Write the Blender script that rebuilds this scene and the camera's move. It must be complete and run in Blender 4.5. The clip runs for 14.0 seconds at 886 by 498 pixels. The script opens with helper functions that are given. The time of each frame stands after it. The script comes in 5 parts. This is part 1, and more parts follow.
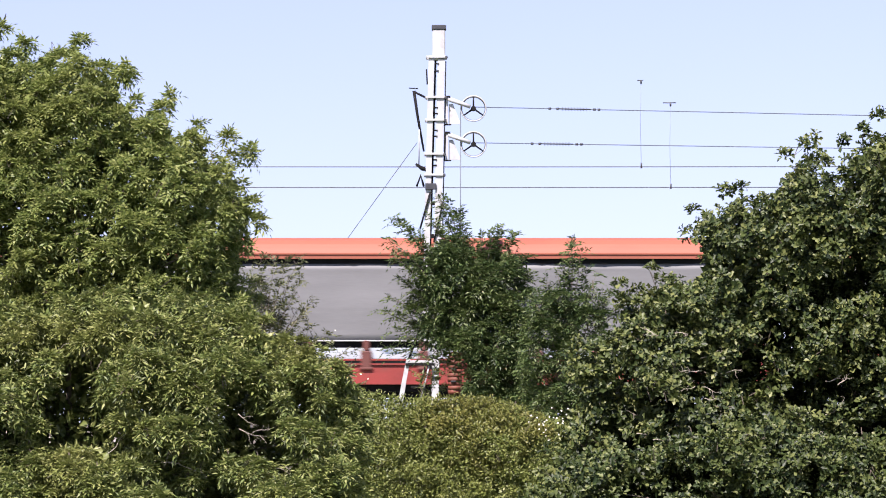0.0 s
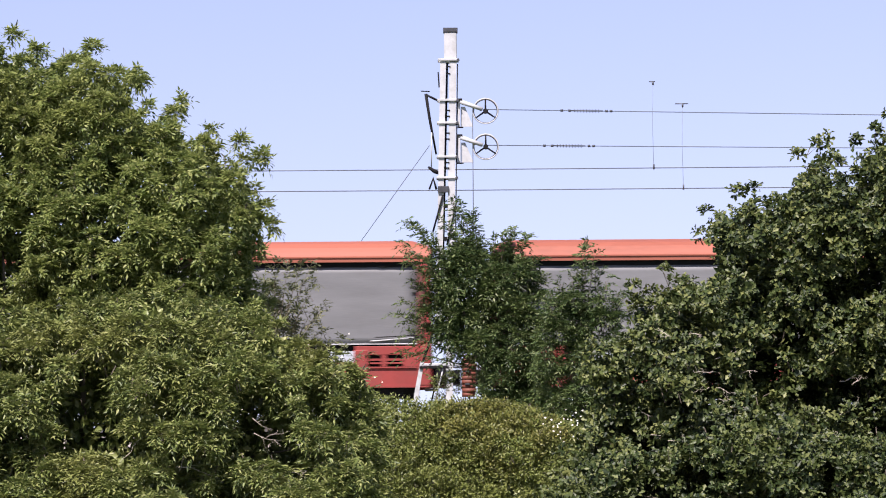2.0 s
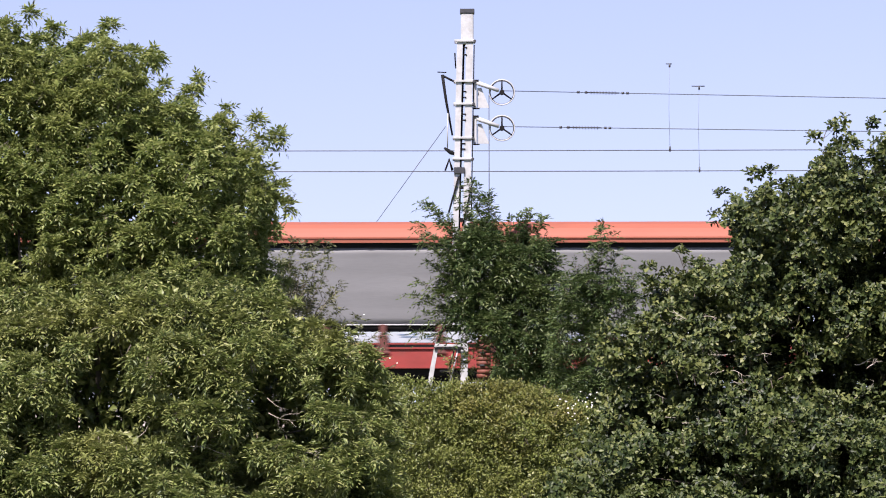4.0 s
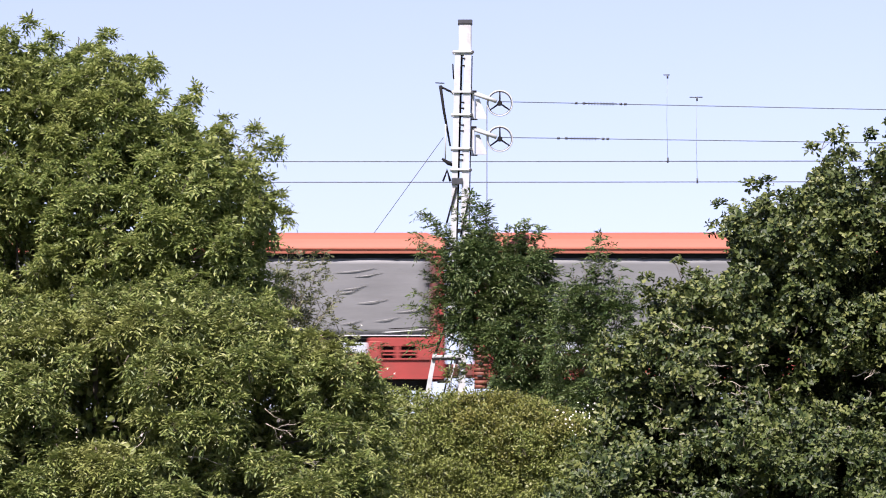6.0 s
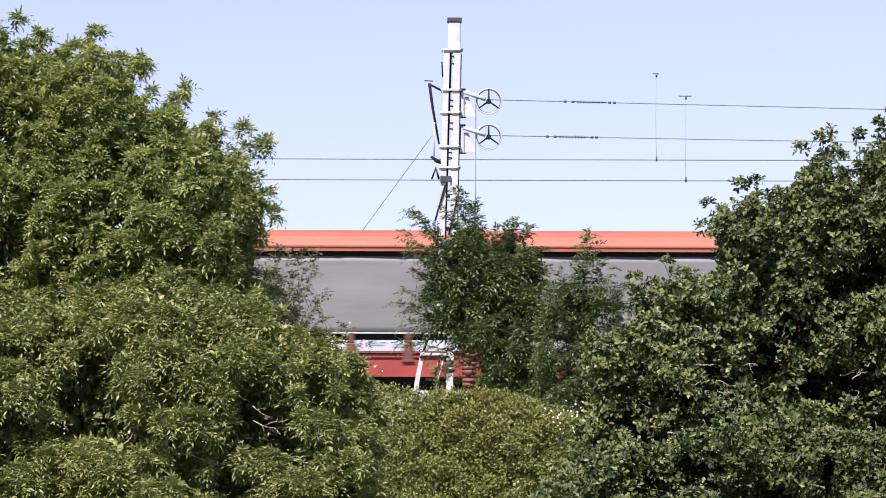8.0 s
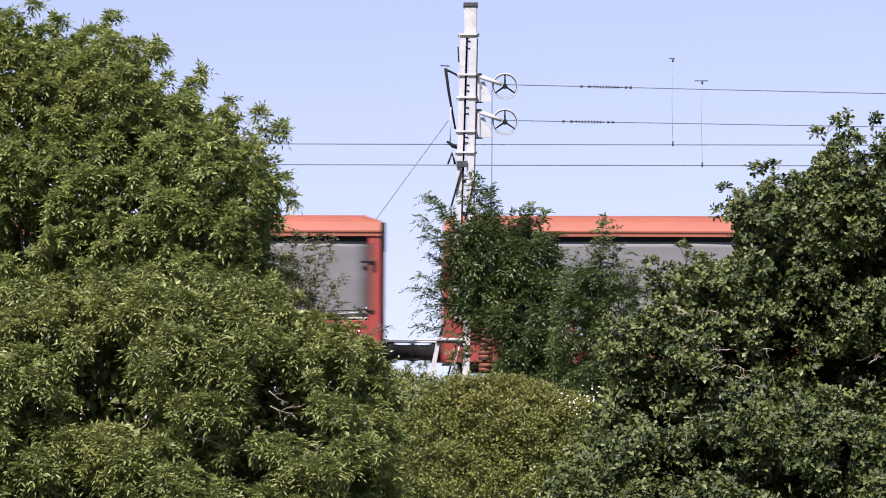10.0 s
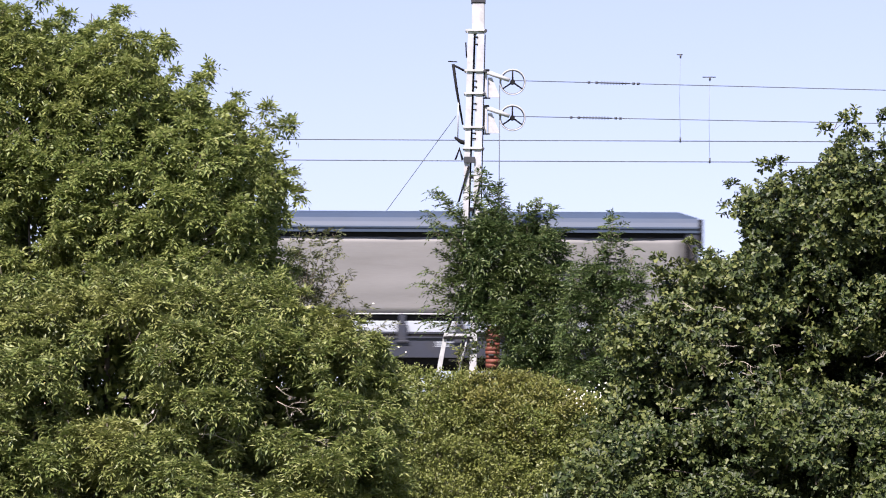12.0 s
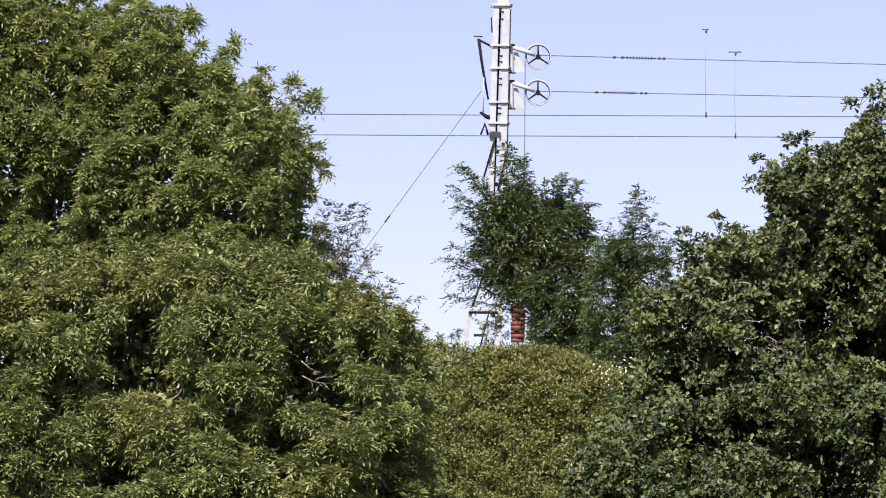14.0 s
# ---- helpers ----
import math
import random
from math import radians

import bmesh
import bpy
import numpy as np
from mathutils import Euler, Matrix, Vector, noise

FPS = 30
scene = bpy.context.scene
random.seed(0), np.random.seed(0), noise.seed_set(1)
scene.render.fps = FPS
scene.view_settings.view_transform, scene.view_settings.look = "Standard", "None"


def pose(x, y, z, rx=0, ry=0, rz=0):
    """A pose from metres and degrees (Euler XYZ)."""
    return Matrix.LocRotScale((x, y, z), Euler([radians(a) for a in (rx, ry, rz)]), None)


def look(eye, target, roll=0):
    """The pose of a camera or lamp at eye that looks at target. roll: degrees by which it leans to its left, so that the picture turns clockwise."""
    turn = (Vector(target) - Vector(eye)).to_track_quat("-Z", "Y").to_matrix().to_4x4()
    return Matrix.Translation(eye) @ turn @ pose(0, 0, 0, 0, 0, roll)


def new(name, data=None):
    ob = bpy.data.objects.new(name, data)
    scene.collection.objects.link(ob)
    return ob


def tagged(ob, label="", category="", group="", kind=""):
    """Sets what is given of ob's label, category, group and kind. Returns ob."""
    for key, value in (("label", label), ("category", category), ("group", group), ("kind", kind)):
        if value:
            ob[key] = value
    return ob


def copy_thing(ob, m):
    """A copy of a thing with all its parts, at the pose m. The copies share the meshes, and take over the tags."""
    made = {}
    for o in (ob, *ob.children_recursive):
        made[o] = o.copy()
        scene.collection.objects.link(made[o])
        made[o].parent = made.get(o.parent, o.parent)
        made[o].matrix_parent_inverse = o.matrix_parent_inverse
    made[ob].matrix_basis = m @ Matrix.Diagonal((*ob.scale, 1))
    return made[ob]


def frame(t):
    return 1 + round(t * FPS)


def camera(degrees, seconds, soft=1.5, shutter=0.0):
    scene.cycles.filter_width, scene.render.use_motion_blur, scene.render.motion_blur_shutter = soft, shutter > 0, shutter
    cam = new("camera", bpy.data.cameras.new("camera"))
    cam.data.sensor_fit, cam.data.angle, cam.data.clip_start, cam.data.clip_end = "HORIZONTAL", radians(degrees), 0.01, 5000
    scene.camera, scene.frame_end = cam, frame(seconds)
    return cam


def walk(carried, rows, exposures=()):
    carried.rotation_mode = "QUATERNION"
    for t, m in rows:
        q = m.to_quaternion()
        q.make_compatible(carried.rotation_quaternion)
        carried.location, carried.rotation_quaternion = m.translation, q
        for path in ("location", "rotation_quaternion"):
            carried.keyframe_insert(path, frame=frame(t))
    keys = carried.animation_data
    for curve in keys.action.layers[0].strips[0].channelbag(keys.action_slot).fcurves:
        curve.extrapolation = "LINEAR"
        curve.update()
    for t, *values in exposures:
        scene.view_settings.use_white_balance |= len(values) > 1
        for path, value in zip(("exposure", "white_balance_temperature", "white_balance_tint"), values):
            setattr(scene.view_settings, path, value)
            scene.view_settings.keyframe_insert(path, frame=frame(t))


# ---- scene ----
# One long lens, carried by hand on the spot: the eye stays, the view drifts.
cam = camera(14.5, 14.0, soft=1.05, shutter=0.12)
EYE = (0.0, 0.0, 1.7)
walk(cam, [
    (0, look(EYE, (0.000, 79, 6.635), 0.00)),
    (0.5, look(EYE, (-0.154, 79, 6.489), -0.10)),
    (1, look(EYE, (-0.709, 79, 6.420), 0.04)),
    (1.5, look(EYE, (-0.446, 79, 6.539), -0.16)),
    (2, look(EYE, (-0.297, 79, 6.699), -0.42)),
    (2.5, look(EYE, (-0.383, 79, 6.343), -0.20)),
    (3, look(EYE, (-0.176, 79, 6.258), -0.14)),
    (3.5, look(EYE, (-0.524, 79, 6.285), -0.20)),
    (5.8, look(EYE, (-0.644, 79, 6.155), 0.24)),
    (6, look(EYE, (-0.600, 79, 6.514), 0.00)),
    (6.5, look(EYE, (-0.657, 79, 6.000), 0.03)),
    (7, look(EYE, (-0.361, 79, 6.276), 0.05)),
    (7.2, look(EYE, (-0.347, 79, 6.470), 0.27)),
    (9.3, look(EYE, (-0.319, 79, 6.393), 0.07)),
    (9.5, look(EYE, (-0.451, 79, 6.261), 0.16)),
    (10, look(EYE, (-0.706, 79, 6.123), 0.18)),
    (10.5, look(EYE, (-0.787, 79, 6.002), -0.00)),
    (11, look(EYE, (-0.856, 79, 6.023), -0.01)),
    (11.5, look(EYE, (-0.758, 79, 5.943), -0.00)),
    (12, look(EYE, (-0.870, 79, 6.026), 0.32)),
    (12.5, look(EYE, (-1.151, 79, 5.851), 0.46)),
    (13, look(EYE, (-1.742, 79, 5.640), 0.07)),
    (13.5, look(EYE, (-1.269, 79, 5.503), 0.16)),
    (14, look(EYE, (-1.442, 79, 5.451), 0.38)),
], exposures=[(0, 1.37, 6200, 24), (0.3, 1.25, 6200, 24), (0.5, 1.12, 6200, 24), (0.8, 1.12, 6200, 24), (3.7, 1.12, 6200, 24), (5.6, 1.36, 6200, 24),
               (7.3, 1.36, 6200, 24), (9.2, 1.12, 6200, 24), (11.5, 1.08, 6200, 24), (12, 1.3, 6200, 24), (12.5, 1.35, 6200, 24), (13, 1.27, 6200, 24),
               (13.4, 1.15, 6200, 24), (14, 1.12, 6200, 24)])

# ---------------------------------------------------------------- light
SUN_FROM = Vector((-0.34, -0.77, 1.2)).normalized()
world = bpy.data.worlds.new("sky")
scene.world = world
world.use_nodes = True
wn = world.node_tree
sky = wn.nodes.new("ShaderNodeTexSky")
sky.sky_type = "NISHITA"
sky.sun_disc = False
sky.sun_elevation = math.asin(SUN_FROM.z)
sky.sun_rotation = math.atan2(SUN_FROM.x, SUN_FROM.y)
sky.air_density, sky.dust_density, sky.ozone_density = 0.55, 0.4, 1.0
wn.nodes["Background"].inputs["Strength"].default_value = 0.072
haze = wn.nodes.new("ShaderNodeMix")
haze.data_type, haze.blend_type = "RGBA", "MULTIPLY"
haze.inputs["Factor"].default_value = 1.0
haze.inputs["B"].default_value = (1.30, 1.048, 0.965, 1)
wn.links.new(sky.outputs["Color"], haze.inputs["A"])
where = wn.nodes.new("ShaderNodeTexCoord")
flat = wn.nodes.new("ShaderNodeMapping")
flat.inputs["Scale"].default_value, flat.inputs["Location"].default_value = (1, 1, 0.5), (0, 0, 0.045)
wn.links.new(where.outputs["Generated"], flat.inputs["Vector"])
wn.links.new(flat.outputs["Vector"], sky.inputs["Vector"])
wn.links.new(haze.outputs["Result"], wn.nodes["Background"].inputs["Color"])

sun_data = bpy.data.lights.new("sun", "SUN")
sun_data.energy, sun_data.angle, sun_data.color = 5.0, radians(0.55), (1.0, 0.93, 0.80)
sun = new("sun", sun_data)
sun.matrix_world = look(SUN_FROM * 60, (0, 0, 0))


# ---------------------------------------------------------------- materials
def surface(name, base, rough=0.6, metal=0.0, vary=0.12, scale=3.0, fine=40.0, bump=0.0, dirt=None, dirt_amount=0.0,
            stretch=(1, 1, 1), per_object=0.0):
    """A painted or raw surface with two scales of variation, optional dirt and relief."""
    m = bpy.data.materials.new(name)
    m.use_nodes = True
    nt = m.node_tree
    bsdf = nt.nodes["Principled BSDF"]
    co = nt.nodes.new("ShaderNodeTexCoord")
    mp = nt.nodes.new("ShaderNodeMapping")
    mp.inputs["Scale"].default_value = stretch
    nt.links.new(co.outputs["Object"], mp.inputs["Vector"])
    big, small = nt.nodes.new("ShaderNodeTexNoise"), nt.nodes.new("ShaderNodeTexNoise")
    big.inputs["Scale"].default_value, big.inputs["Detail"].default_value = scale, 5
    small.inputs["Scale"].default_value, small.inputs["Detail"].default_value = fine, 4
    for n in (big, small):
        nt.links.new(mp.outputs["Vector"], n.inputs["Vector"])
    add = nt.nodes.new("ShaderNodeMath")
    add.operation = "MULTIPLY_ADD"
    nt.links.new(small.outputs["Fac"], add.inputs[0])
    add.inputs[1].default_value = 0.45
    nt.links.new(big.outputs["Fac"], add.inputs[2])
    last = add.outputs[0]
    if per_object:
        info = nt.nodes.new("ShaderNodeObjectInfo")
        more = nt.nodes.new("ShaderNodeMath")
        more.operation = "MULTIPLY_ADD"
        nt.links.new(info.outputs["Random"], more.inputs[0])
        more.inputs[1].default_value = per_object
        nt.links.new(last, more.inputs[2])
        last = more.outputs[0]
    ramp = nt.nodes.new("ShaderNodeValToRGB")
    lo, hi = [max(0.0, c * (1 - vary)) for c in base], [min(1.0, c * (1 + vary)) for c in base]
    ramp.color_ramp.elements[0].position, ramp.color_ramp.elements[0].color = 0.45, (*lo, 1)
    ramp.color_ramp.elements[1].position, ramp.color_ramp.elements[1].color = 1.0 + per_object, (*hi, 1)
    nt.links.new(last, ramp.inputs["Fac"])
    colour = ramp.outputs["Color"]
    if dirt:
        spots = nt.nodes.new("ShaderNodeTexNoise")
        spots.inputs["Scale"].default_value, spots.inputs["Detail"].default_value = scale * 2.3, 8
        nt.links.new(mp.outputs["Vector"], spots.inputs["Vector"])
        cut = nt.nodes.new("ShaderNodeMapRange")
        cut.inputs["From Min"].default_value, cut.inputs["From Max"].default_value = 0.5, 0.72
        cut.inputs["To Max"].default_value = dirt_amount
        nt.links.new(spots.outputs["Fac"], cut.inputs["Value"])
        mix = nt.nodes.new("ShaderNodeMix")
        mix.data_type = "RGBA"
        nt.links.new(cut.outputs["Result"], mix.inputs["Factor"])
        nt.links.new(colour, mix.inputs["A"])
        mix.inputs["B"].default_value = (*dirt, 1)
        colour = mix.outputs["Result"]
    nt.links.new(colour, bsdf.inputs["Base Color"])
    bsdf.inputs["Roughness"].default_value, bsdf.inputs["Metallic"].default_value = rough, metal
    if bump:
        b = nt.nodes.new("ShaderNodeBump")
        b.inputs["Strength"].default_value, b.inputs["Distance"].default_value = bump, 0.02
        nt.links.new(add.outputs[0], b.inputs["Height"])
        nt.links.new(b.outputs["Normal"], bsdf.inputs["Normal"])
    return m


def foliage(name, colours, rough=0.42, through_light=0.16, patch=0.9, patch_colour=(0.12, 0.10, 0.02), patch_amount=0.3):
    """Leaves: each leaf takes its own green, and whole sprays shift together a little."""
    m = bpy.data.materials.new(name)
    m.use_nodes = True
    nt = m.node_tree
    bsdf = nt.nodes["Principled BSDF"]
    geo = nt.nodes.new("ShaderNodeNewGeometry")
    ramp = nt.nodes.new("ShaderNodeValToRGB")
    while len(ramp.color_ramp.elements) < len(colours):
        ramp.color_ramp.elements.new(0.5)
    for i, c in enumerate(colours):
        e = ramp.color_ramp.elements[i]
        e.position, e.color = i / (len(colours) - 1), (*c, 1)
    nt.links.new(geo.outputs["Random Per Island"], ramp.inputs["Fac"])
    tone = nt.nodes.new("ShaderNodeTexNoise")
    tone.inputs["Scale"].default_value, tone.inputs["Detail"].default_value = patch, 3
    co = nt.nodes.new("ShaderNodeTexCoord")
    nt.links.new(co.outputs["Object"], tone.inputs["Vector"])
    rng = nt.nodes.new("ShaderNodeMapRange")
    rng.inputs["From Min"].default_value, rng.inputs["From Max"].default_value = 0.48, 0.7
    rng.inputs["To Max"].default_value = patch_amount
    nt.links.new(tone.outputs["Fac"], rng.inputs["Value"])
    mix = nt.nodes.new("ShaderNodeMix")
    mix.data_type = "RGBA"
    nt.links.new(rng.outputs["Result"], mix.inputs["Factor"])
    nt.links.new(ramp.outputs["Color"], mix.inputs["A"])
    mix.inputs["B"].default_value = (*patch_colour, 1)
    nt.links.new(mix.outputs["Result"], bsdf.inputs["Base Color"])
    bsdf.inputs["Roughness"].default_value = rough
    bsdf.inputs["Specular IOR Level"].default_value = 0.3
    glow = nt.nodes.new("ShaderNodeBsdfTranslucent")
    nt.links.new(mix.outputs["Result"], glow.inputs["Color"])
    both = nt.nodes.new("ShaderNodeMixShader")
    both.inputs["Fac"].default_value = through_light
    nt.links.new(bsdf.outputs[0], both.inputs[1])
    nt.links.new(glow.outputs[0], both.inputs[2])
    nt.links.new(both.outputs[0], nt.nodes["Material Output"].inputs["Surface"])
    return m


RED_ROOF = surface("red_roof_paint", (0.204, 0.058, 0.034), 0.65, vary=0.26, scale=0.7, fine=9, dirt=(0.17, 0.05, 0.03),
                   dirt_amount=0.45, stretch=(0.4, 1, 1), per_object=0.5)
RED = surface("red_body_paint", (0.203, 0.025, 0.021), 0.6, vary=0.2, scale=1.2, fine=14, dirt=(0.12, 0.04, 0.03),
              dirt_amount=0.45, per_object=0.3)
RED_DARK = surface("dark_brown_red_paint", (0.10, 0.030, 0.024), 0.6, vary=0.3, scale=4, fine=30)
BLUE_ROOF = surface("blue_roof_paint", (0.029, 0.046, 0.079), 0.5, vary=0.15, scale=0.7, fine=9, dirt=(0.06, 0.07, 0.085),
                    dirt_amount=0.3, stretch=(0.4, 1, 1), per_object=0.3)
BLUE = surface("navy_body_paint", (0.024, 0.028, 0.044), 0.5, vary=0.2, scale=1.2, fine=14, dirt=(0.04, 0.038, 0.036),
               dirt_amount=0.5)
CURTAIN = surface("grey_tarpaulin", (0.129, 0.132, 0.140), 0.62, vary=0.16, scale=0.9, fine=22, bump=0.15,
                  dirt=(0.085, 0.085, 0.088), dirt_amount=0.35, stretch=(0.3, 1, 2.2), per_object=0.15)
CURTAIN_B = surface("warm_grey_tarpaulin", (0.149, 0.148, 0.149), 0.62, vary=0.14, scale=0.9, fine=22, bump=0.15,
                    dirt=(0.11, 0.105, 0.10), dirt_amount=0.35, stretch=(0.3, 1, 2.2), per_object=0.15)
WHITE = surface("white_panel_paint", (0.345, 0.380, 0.437), 0.5, vary=0.1, scale=1.5, fine=18, dirt=(0.35, 0.34, 0.34),
                dirt_amount=0.35)
MAST_WHITE = surface("pale_galvanised_paint", (0.400, 0.410, 0.425), 0.5, vary=0.15, scale=3, fine=25, dirt=(0.22, 0.215, 0.21),
                     dirt_amount=0.4)
BLACK = surface("black_steel", (0.011, 0.011, 0.012), 0.85, vary=0.3, scale=4, fine=30)
DARK = surface("dark_iron", (0.05, 0.052, 0.06), 0.5, metal=0.3, vary=0.3, scale=4, fine=30)
BLACK.node_tree.nodes["Principled BSDF"].inputs["Specular IOR Level"].default_value = 0.12
WIRE = surface("weathered_wire", (0.065, 0.078, 0.10), 0.5, metal=0.2, vary=0.1)
PALE_WIRE = surface("pale_weathered_wire", (0.16, 0.18, 0.22), 0.5, metal=0.2, vary=0.1)
HEM = surface("pale_hem", (0.42, 0.43, 0.45), 0.5, vary=0.15, scale=2, fine=20)
MARK = surface("grey_blue_marking_paint", (0.12, 0.17, 0.26), 0.6, vary=0.2)
RUST = surface("orange_rust_paint", (0.140, 0.036, 0.020), 0.7, vary=0.25, scale=5, fine=40, dirt=(0.09, 0.035, 0.02), dirt_amount=0.5)
STEEL = surface("rail_steel", (0.30, 0.27, 0.25), 0.35, metal=0.8, vary=0.15)
CONCRETE = surface("concrete", (0.36, 0.34, 0.31), 0.85, vary=0.15, scale=4, fine=60, bump=0.2)
BALLAST = surface("ballast_stone", (0.26, 0.24, 0.22), 0.9, vary=0.4, scale=8, fine=30, bump=0.8)
GRASS = surface("meadow_ground", (0.07, 0.095, 0.03), 0.9, vary=0.4, scale=0.3, fine=6, bump=0.5, dirt=(0.13, 0.11, 0.05), dirt_amount=0.5)
BARK = surface("grey_bark", (0.11, 0.09, 0.068), 0.85, vary=0.35, scale=5, fine=45, bump=0.5, dirt=(0.2, 0.18, 0.15), dirt_amount=0.4)
TWIG = surface("pale_dead_wood", (0.33, 0.29, 0.24), 0.8, vary=0.2, scale=6, fine=40)
PETAL = surface("white_petals", (0.80, 0.77, 0.70), 0.6, vary=0.08, scale=20, fine=80)
LEAF_LEFT = foliage("yellow_green_leaves", [(0.086, 0.120, 0.036), (0.160, 0.212, 0.060), (0.230, 0.274, 0.080), (0.305, 0.330, 0.120)],
                    through_light=0.42, patch_colour=(0.25, 0.24, 0.065), patch_amount=0.25)
LEAF_FRONT = foliage("olive_green_leaves", [(0.050, 0.073, 0.022), (0.118, 0.157, 0.042), (0.182, 0.215, 0.062), (0.268, 0.284, 0.110)],
                     through_light=0.25, patch_colour=(0.22, 0.21, 0.056), patch_amount=0.35)
LEAF_OAK = foliage("deep_green_oak_leaves", [(0.009, 0.018, 0.006), (0.029, 0.047, 0.013), (0.064, 0.087, 0.023), (0.158, 0.172, 0.056)],
                   rough=0.48, through_light=0.20, patch=2.2, patch_colour=(0.115, 0.132, 0.028), patch_amount=0.35)
LEAF_YOUNG_OAK = foliage("fresh_green_oak_leaves", [(0.009, 0.018, 0.006), (0.025, 0.043, 0.012), (0.057, 0.080, 0.022), (0.132, 0.150, 0.050)],
                         rough=0.48, through_light=0.20, patch=2.0, patch_colour=(0.120, 0.142, 0.030), patch_amount=0.35)
LEAF_ASH = foliage("fresh_green_ash_leaves", [(0.018, 0.036, 0.014), (0.050, 0.086, 0.027), (0.090, 0.130, 0.040), (0.152, 0.184, 0.080)],
                   through_light=0.28, patch_colour=(0.115, 0.14, 0.033), patch_amount=0.35)
LEAF_HEDGE = foliage("yellowish_green_hedge_leaves", [(0.070, 0.094, 0.022), (0.118, 0.148, 0.034), (0.158, 0.184, 0.044), (0.220, 0.234, 0.084)],
                     through_light=0.22, patch=0.7, patch_colour=(0.17, 0.165, 0.04), patch_amount=0.3)
LEAF_BRAMBLE = foliage("brownish_green_bramble_leaves", [(0.072, 0.084, 0.019), (0.118, 0.128, 0.028), (0.154, 0.158, 0.036), (0.208, 0.204, 0.066)],
                       through_light=0.22, patch=0.9, patch_colour=(0.17, 0.14, 0.032), patch_amount=0.4)
LEAF_DRY = foliage("grey_green_dry_leaves", [(0.050, 0.060, 0.028), (0.092, 0.106, 0.048), (0.130, 0.142, 0.068), (0.190, 0.194, 0.105)],
                   through_light=0.25, patch=2.0, patch_colour=(0.13, 0.11, 0.06), patch_amount=0.4)


# ---------------------------------------------------------------- shape helpers
def box(bm, x0, x1, y0, y1, z0, z1, bevel=0.0):
    made = bmesh.ops.create_cube(bm, size=1.0)["verts"]
    bmesh.ops.scale(bm, verts=made, vec=(x1 - x0, y1 - y0, z1 - z0))
    bmesh.ops.translate(bm, verts=made, vec=((x0 + x1) / 2, (y0 + y1) / 2, (z0 + z1) / 2))
    if bevel:
        edges = {e for v in made for e in v.link_edges}
        bmesh.ops.bevel(bm, geom=list(edges), offset=bevel, segments=1, affect="EDGES")


def boxed(*a, bevel=0.0):
    bm = bmesh.new()
    box(bm, *a, bevel=bevel)
    return bm


def sweep(bm, points, radii, sides=6):
    """A tapered round bar along points."""
    points = [Vector(p) for p in points]
    rings = []
    for i, p in enumerate(points):
        d = (points[min(i + 1, len(points) - 1)] - points[max(i - 1, 0)]).normalized()
        a = d.orthogonal().normalized() if not rings else (last - d * last.dot(d)).normalized()
        last = a
        b = d.cross(a)
        r = radii[i] if isinstance(radii, (list, tuple)) else radii
        rings.append([bm.verts.new(p + r * (math.cos(2 * math.pi * k / sides) * a + math.sin(2 * math.pi * k / sides) * b))
                      for k in range(sides)])
    for q, r in zip(rings, rings[1:]):
        for k in range(sides):
            f = bm.faces.new((q[k], q[(k + 1) % sides], r[(k + 1) % sides], r[k]))
            f.smooth = sides > 4
    bm.faces.new(rings[0][::-1])
    bm.faces.new(rings[-1])


def bar(points, radii, sides=6):
    bm = bmesh.new()
    sweep(bm, points, radii, sides)
    return bm


def ring(bm, centre, radius, thick, axis="y", around=28, sides=6):
    """A torus."""
    grid = []
    for i in range(around):
        a = 2 * math.pi * i / around
        row = []
        for j in range(sides):
            b = 2 * math.pi * j / sides
            u, w = (radius + thick * math.cos(b)), thick * math.sin(b)
            p = (u * math.cos(a), w, u * math.sin(a)) if axis == "y" else (u * math.cos(a), u * math.sin(a), w)
            row.append(bm.verts.new(Vector(centre) + Vector(p)))
        grid.append(row)
    for i in range(around):
        for j in range(sides):
            bm.faces.new((grid[i][j], grid[(i + 1) % around][j], grid[(i + 1) % around][(j + 1) % sides], grid[i][(j + 1) % sides])).smooth = True


def finish(name, bm, material):
    bmesh.ops.recalc_face_normals(bm, faces=bm.faces)
    me = bpy.data.meshes.new(name)
    bm.to_mesh(me)
    bm.free()
    me.materials.append(material)
    return me


def part(name, bm, material, parent, label=""):
    ob = new(name, bm if isinstance(bm, bpy.types.Mesh) else finish(name, bm, material))
    ob.parent = parent
    return tagged(ob, label)


def thing(name, label, category, where=None, group="", kind=""):
    ob = new(name)
    if where is not None:
        ob.matrix_basis = where
    return tagged(ob, label, category, group, kind)


# ---------------------------------------------------------------- ground, embankment, track
RAIL_Z, TRACK_Y = 2.7, 80.4


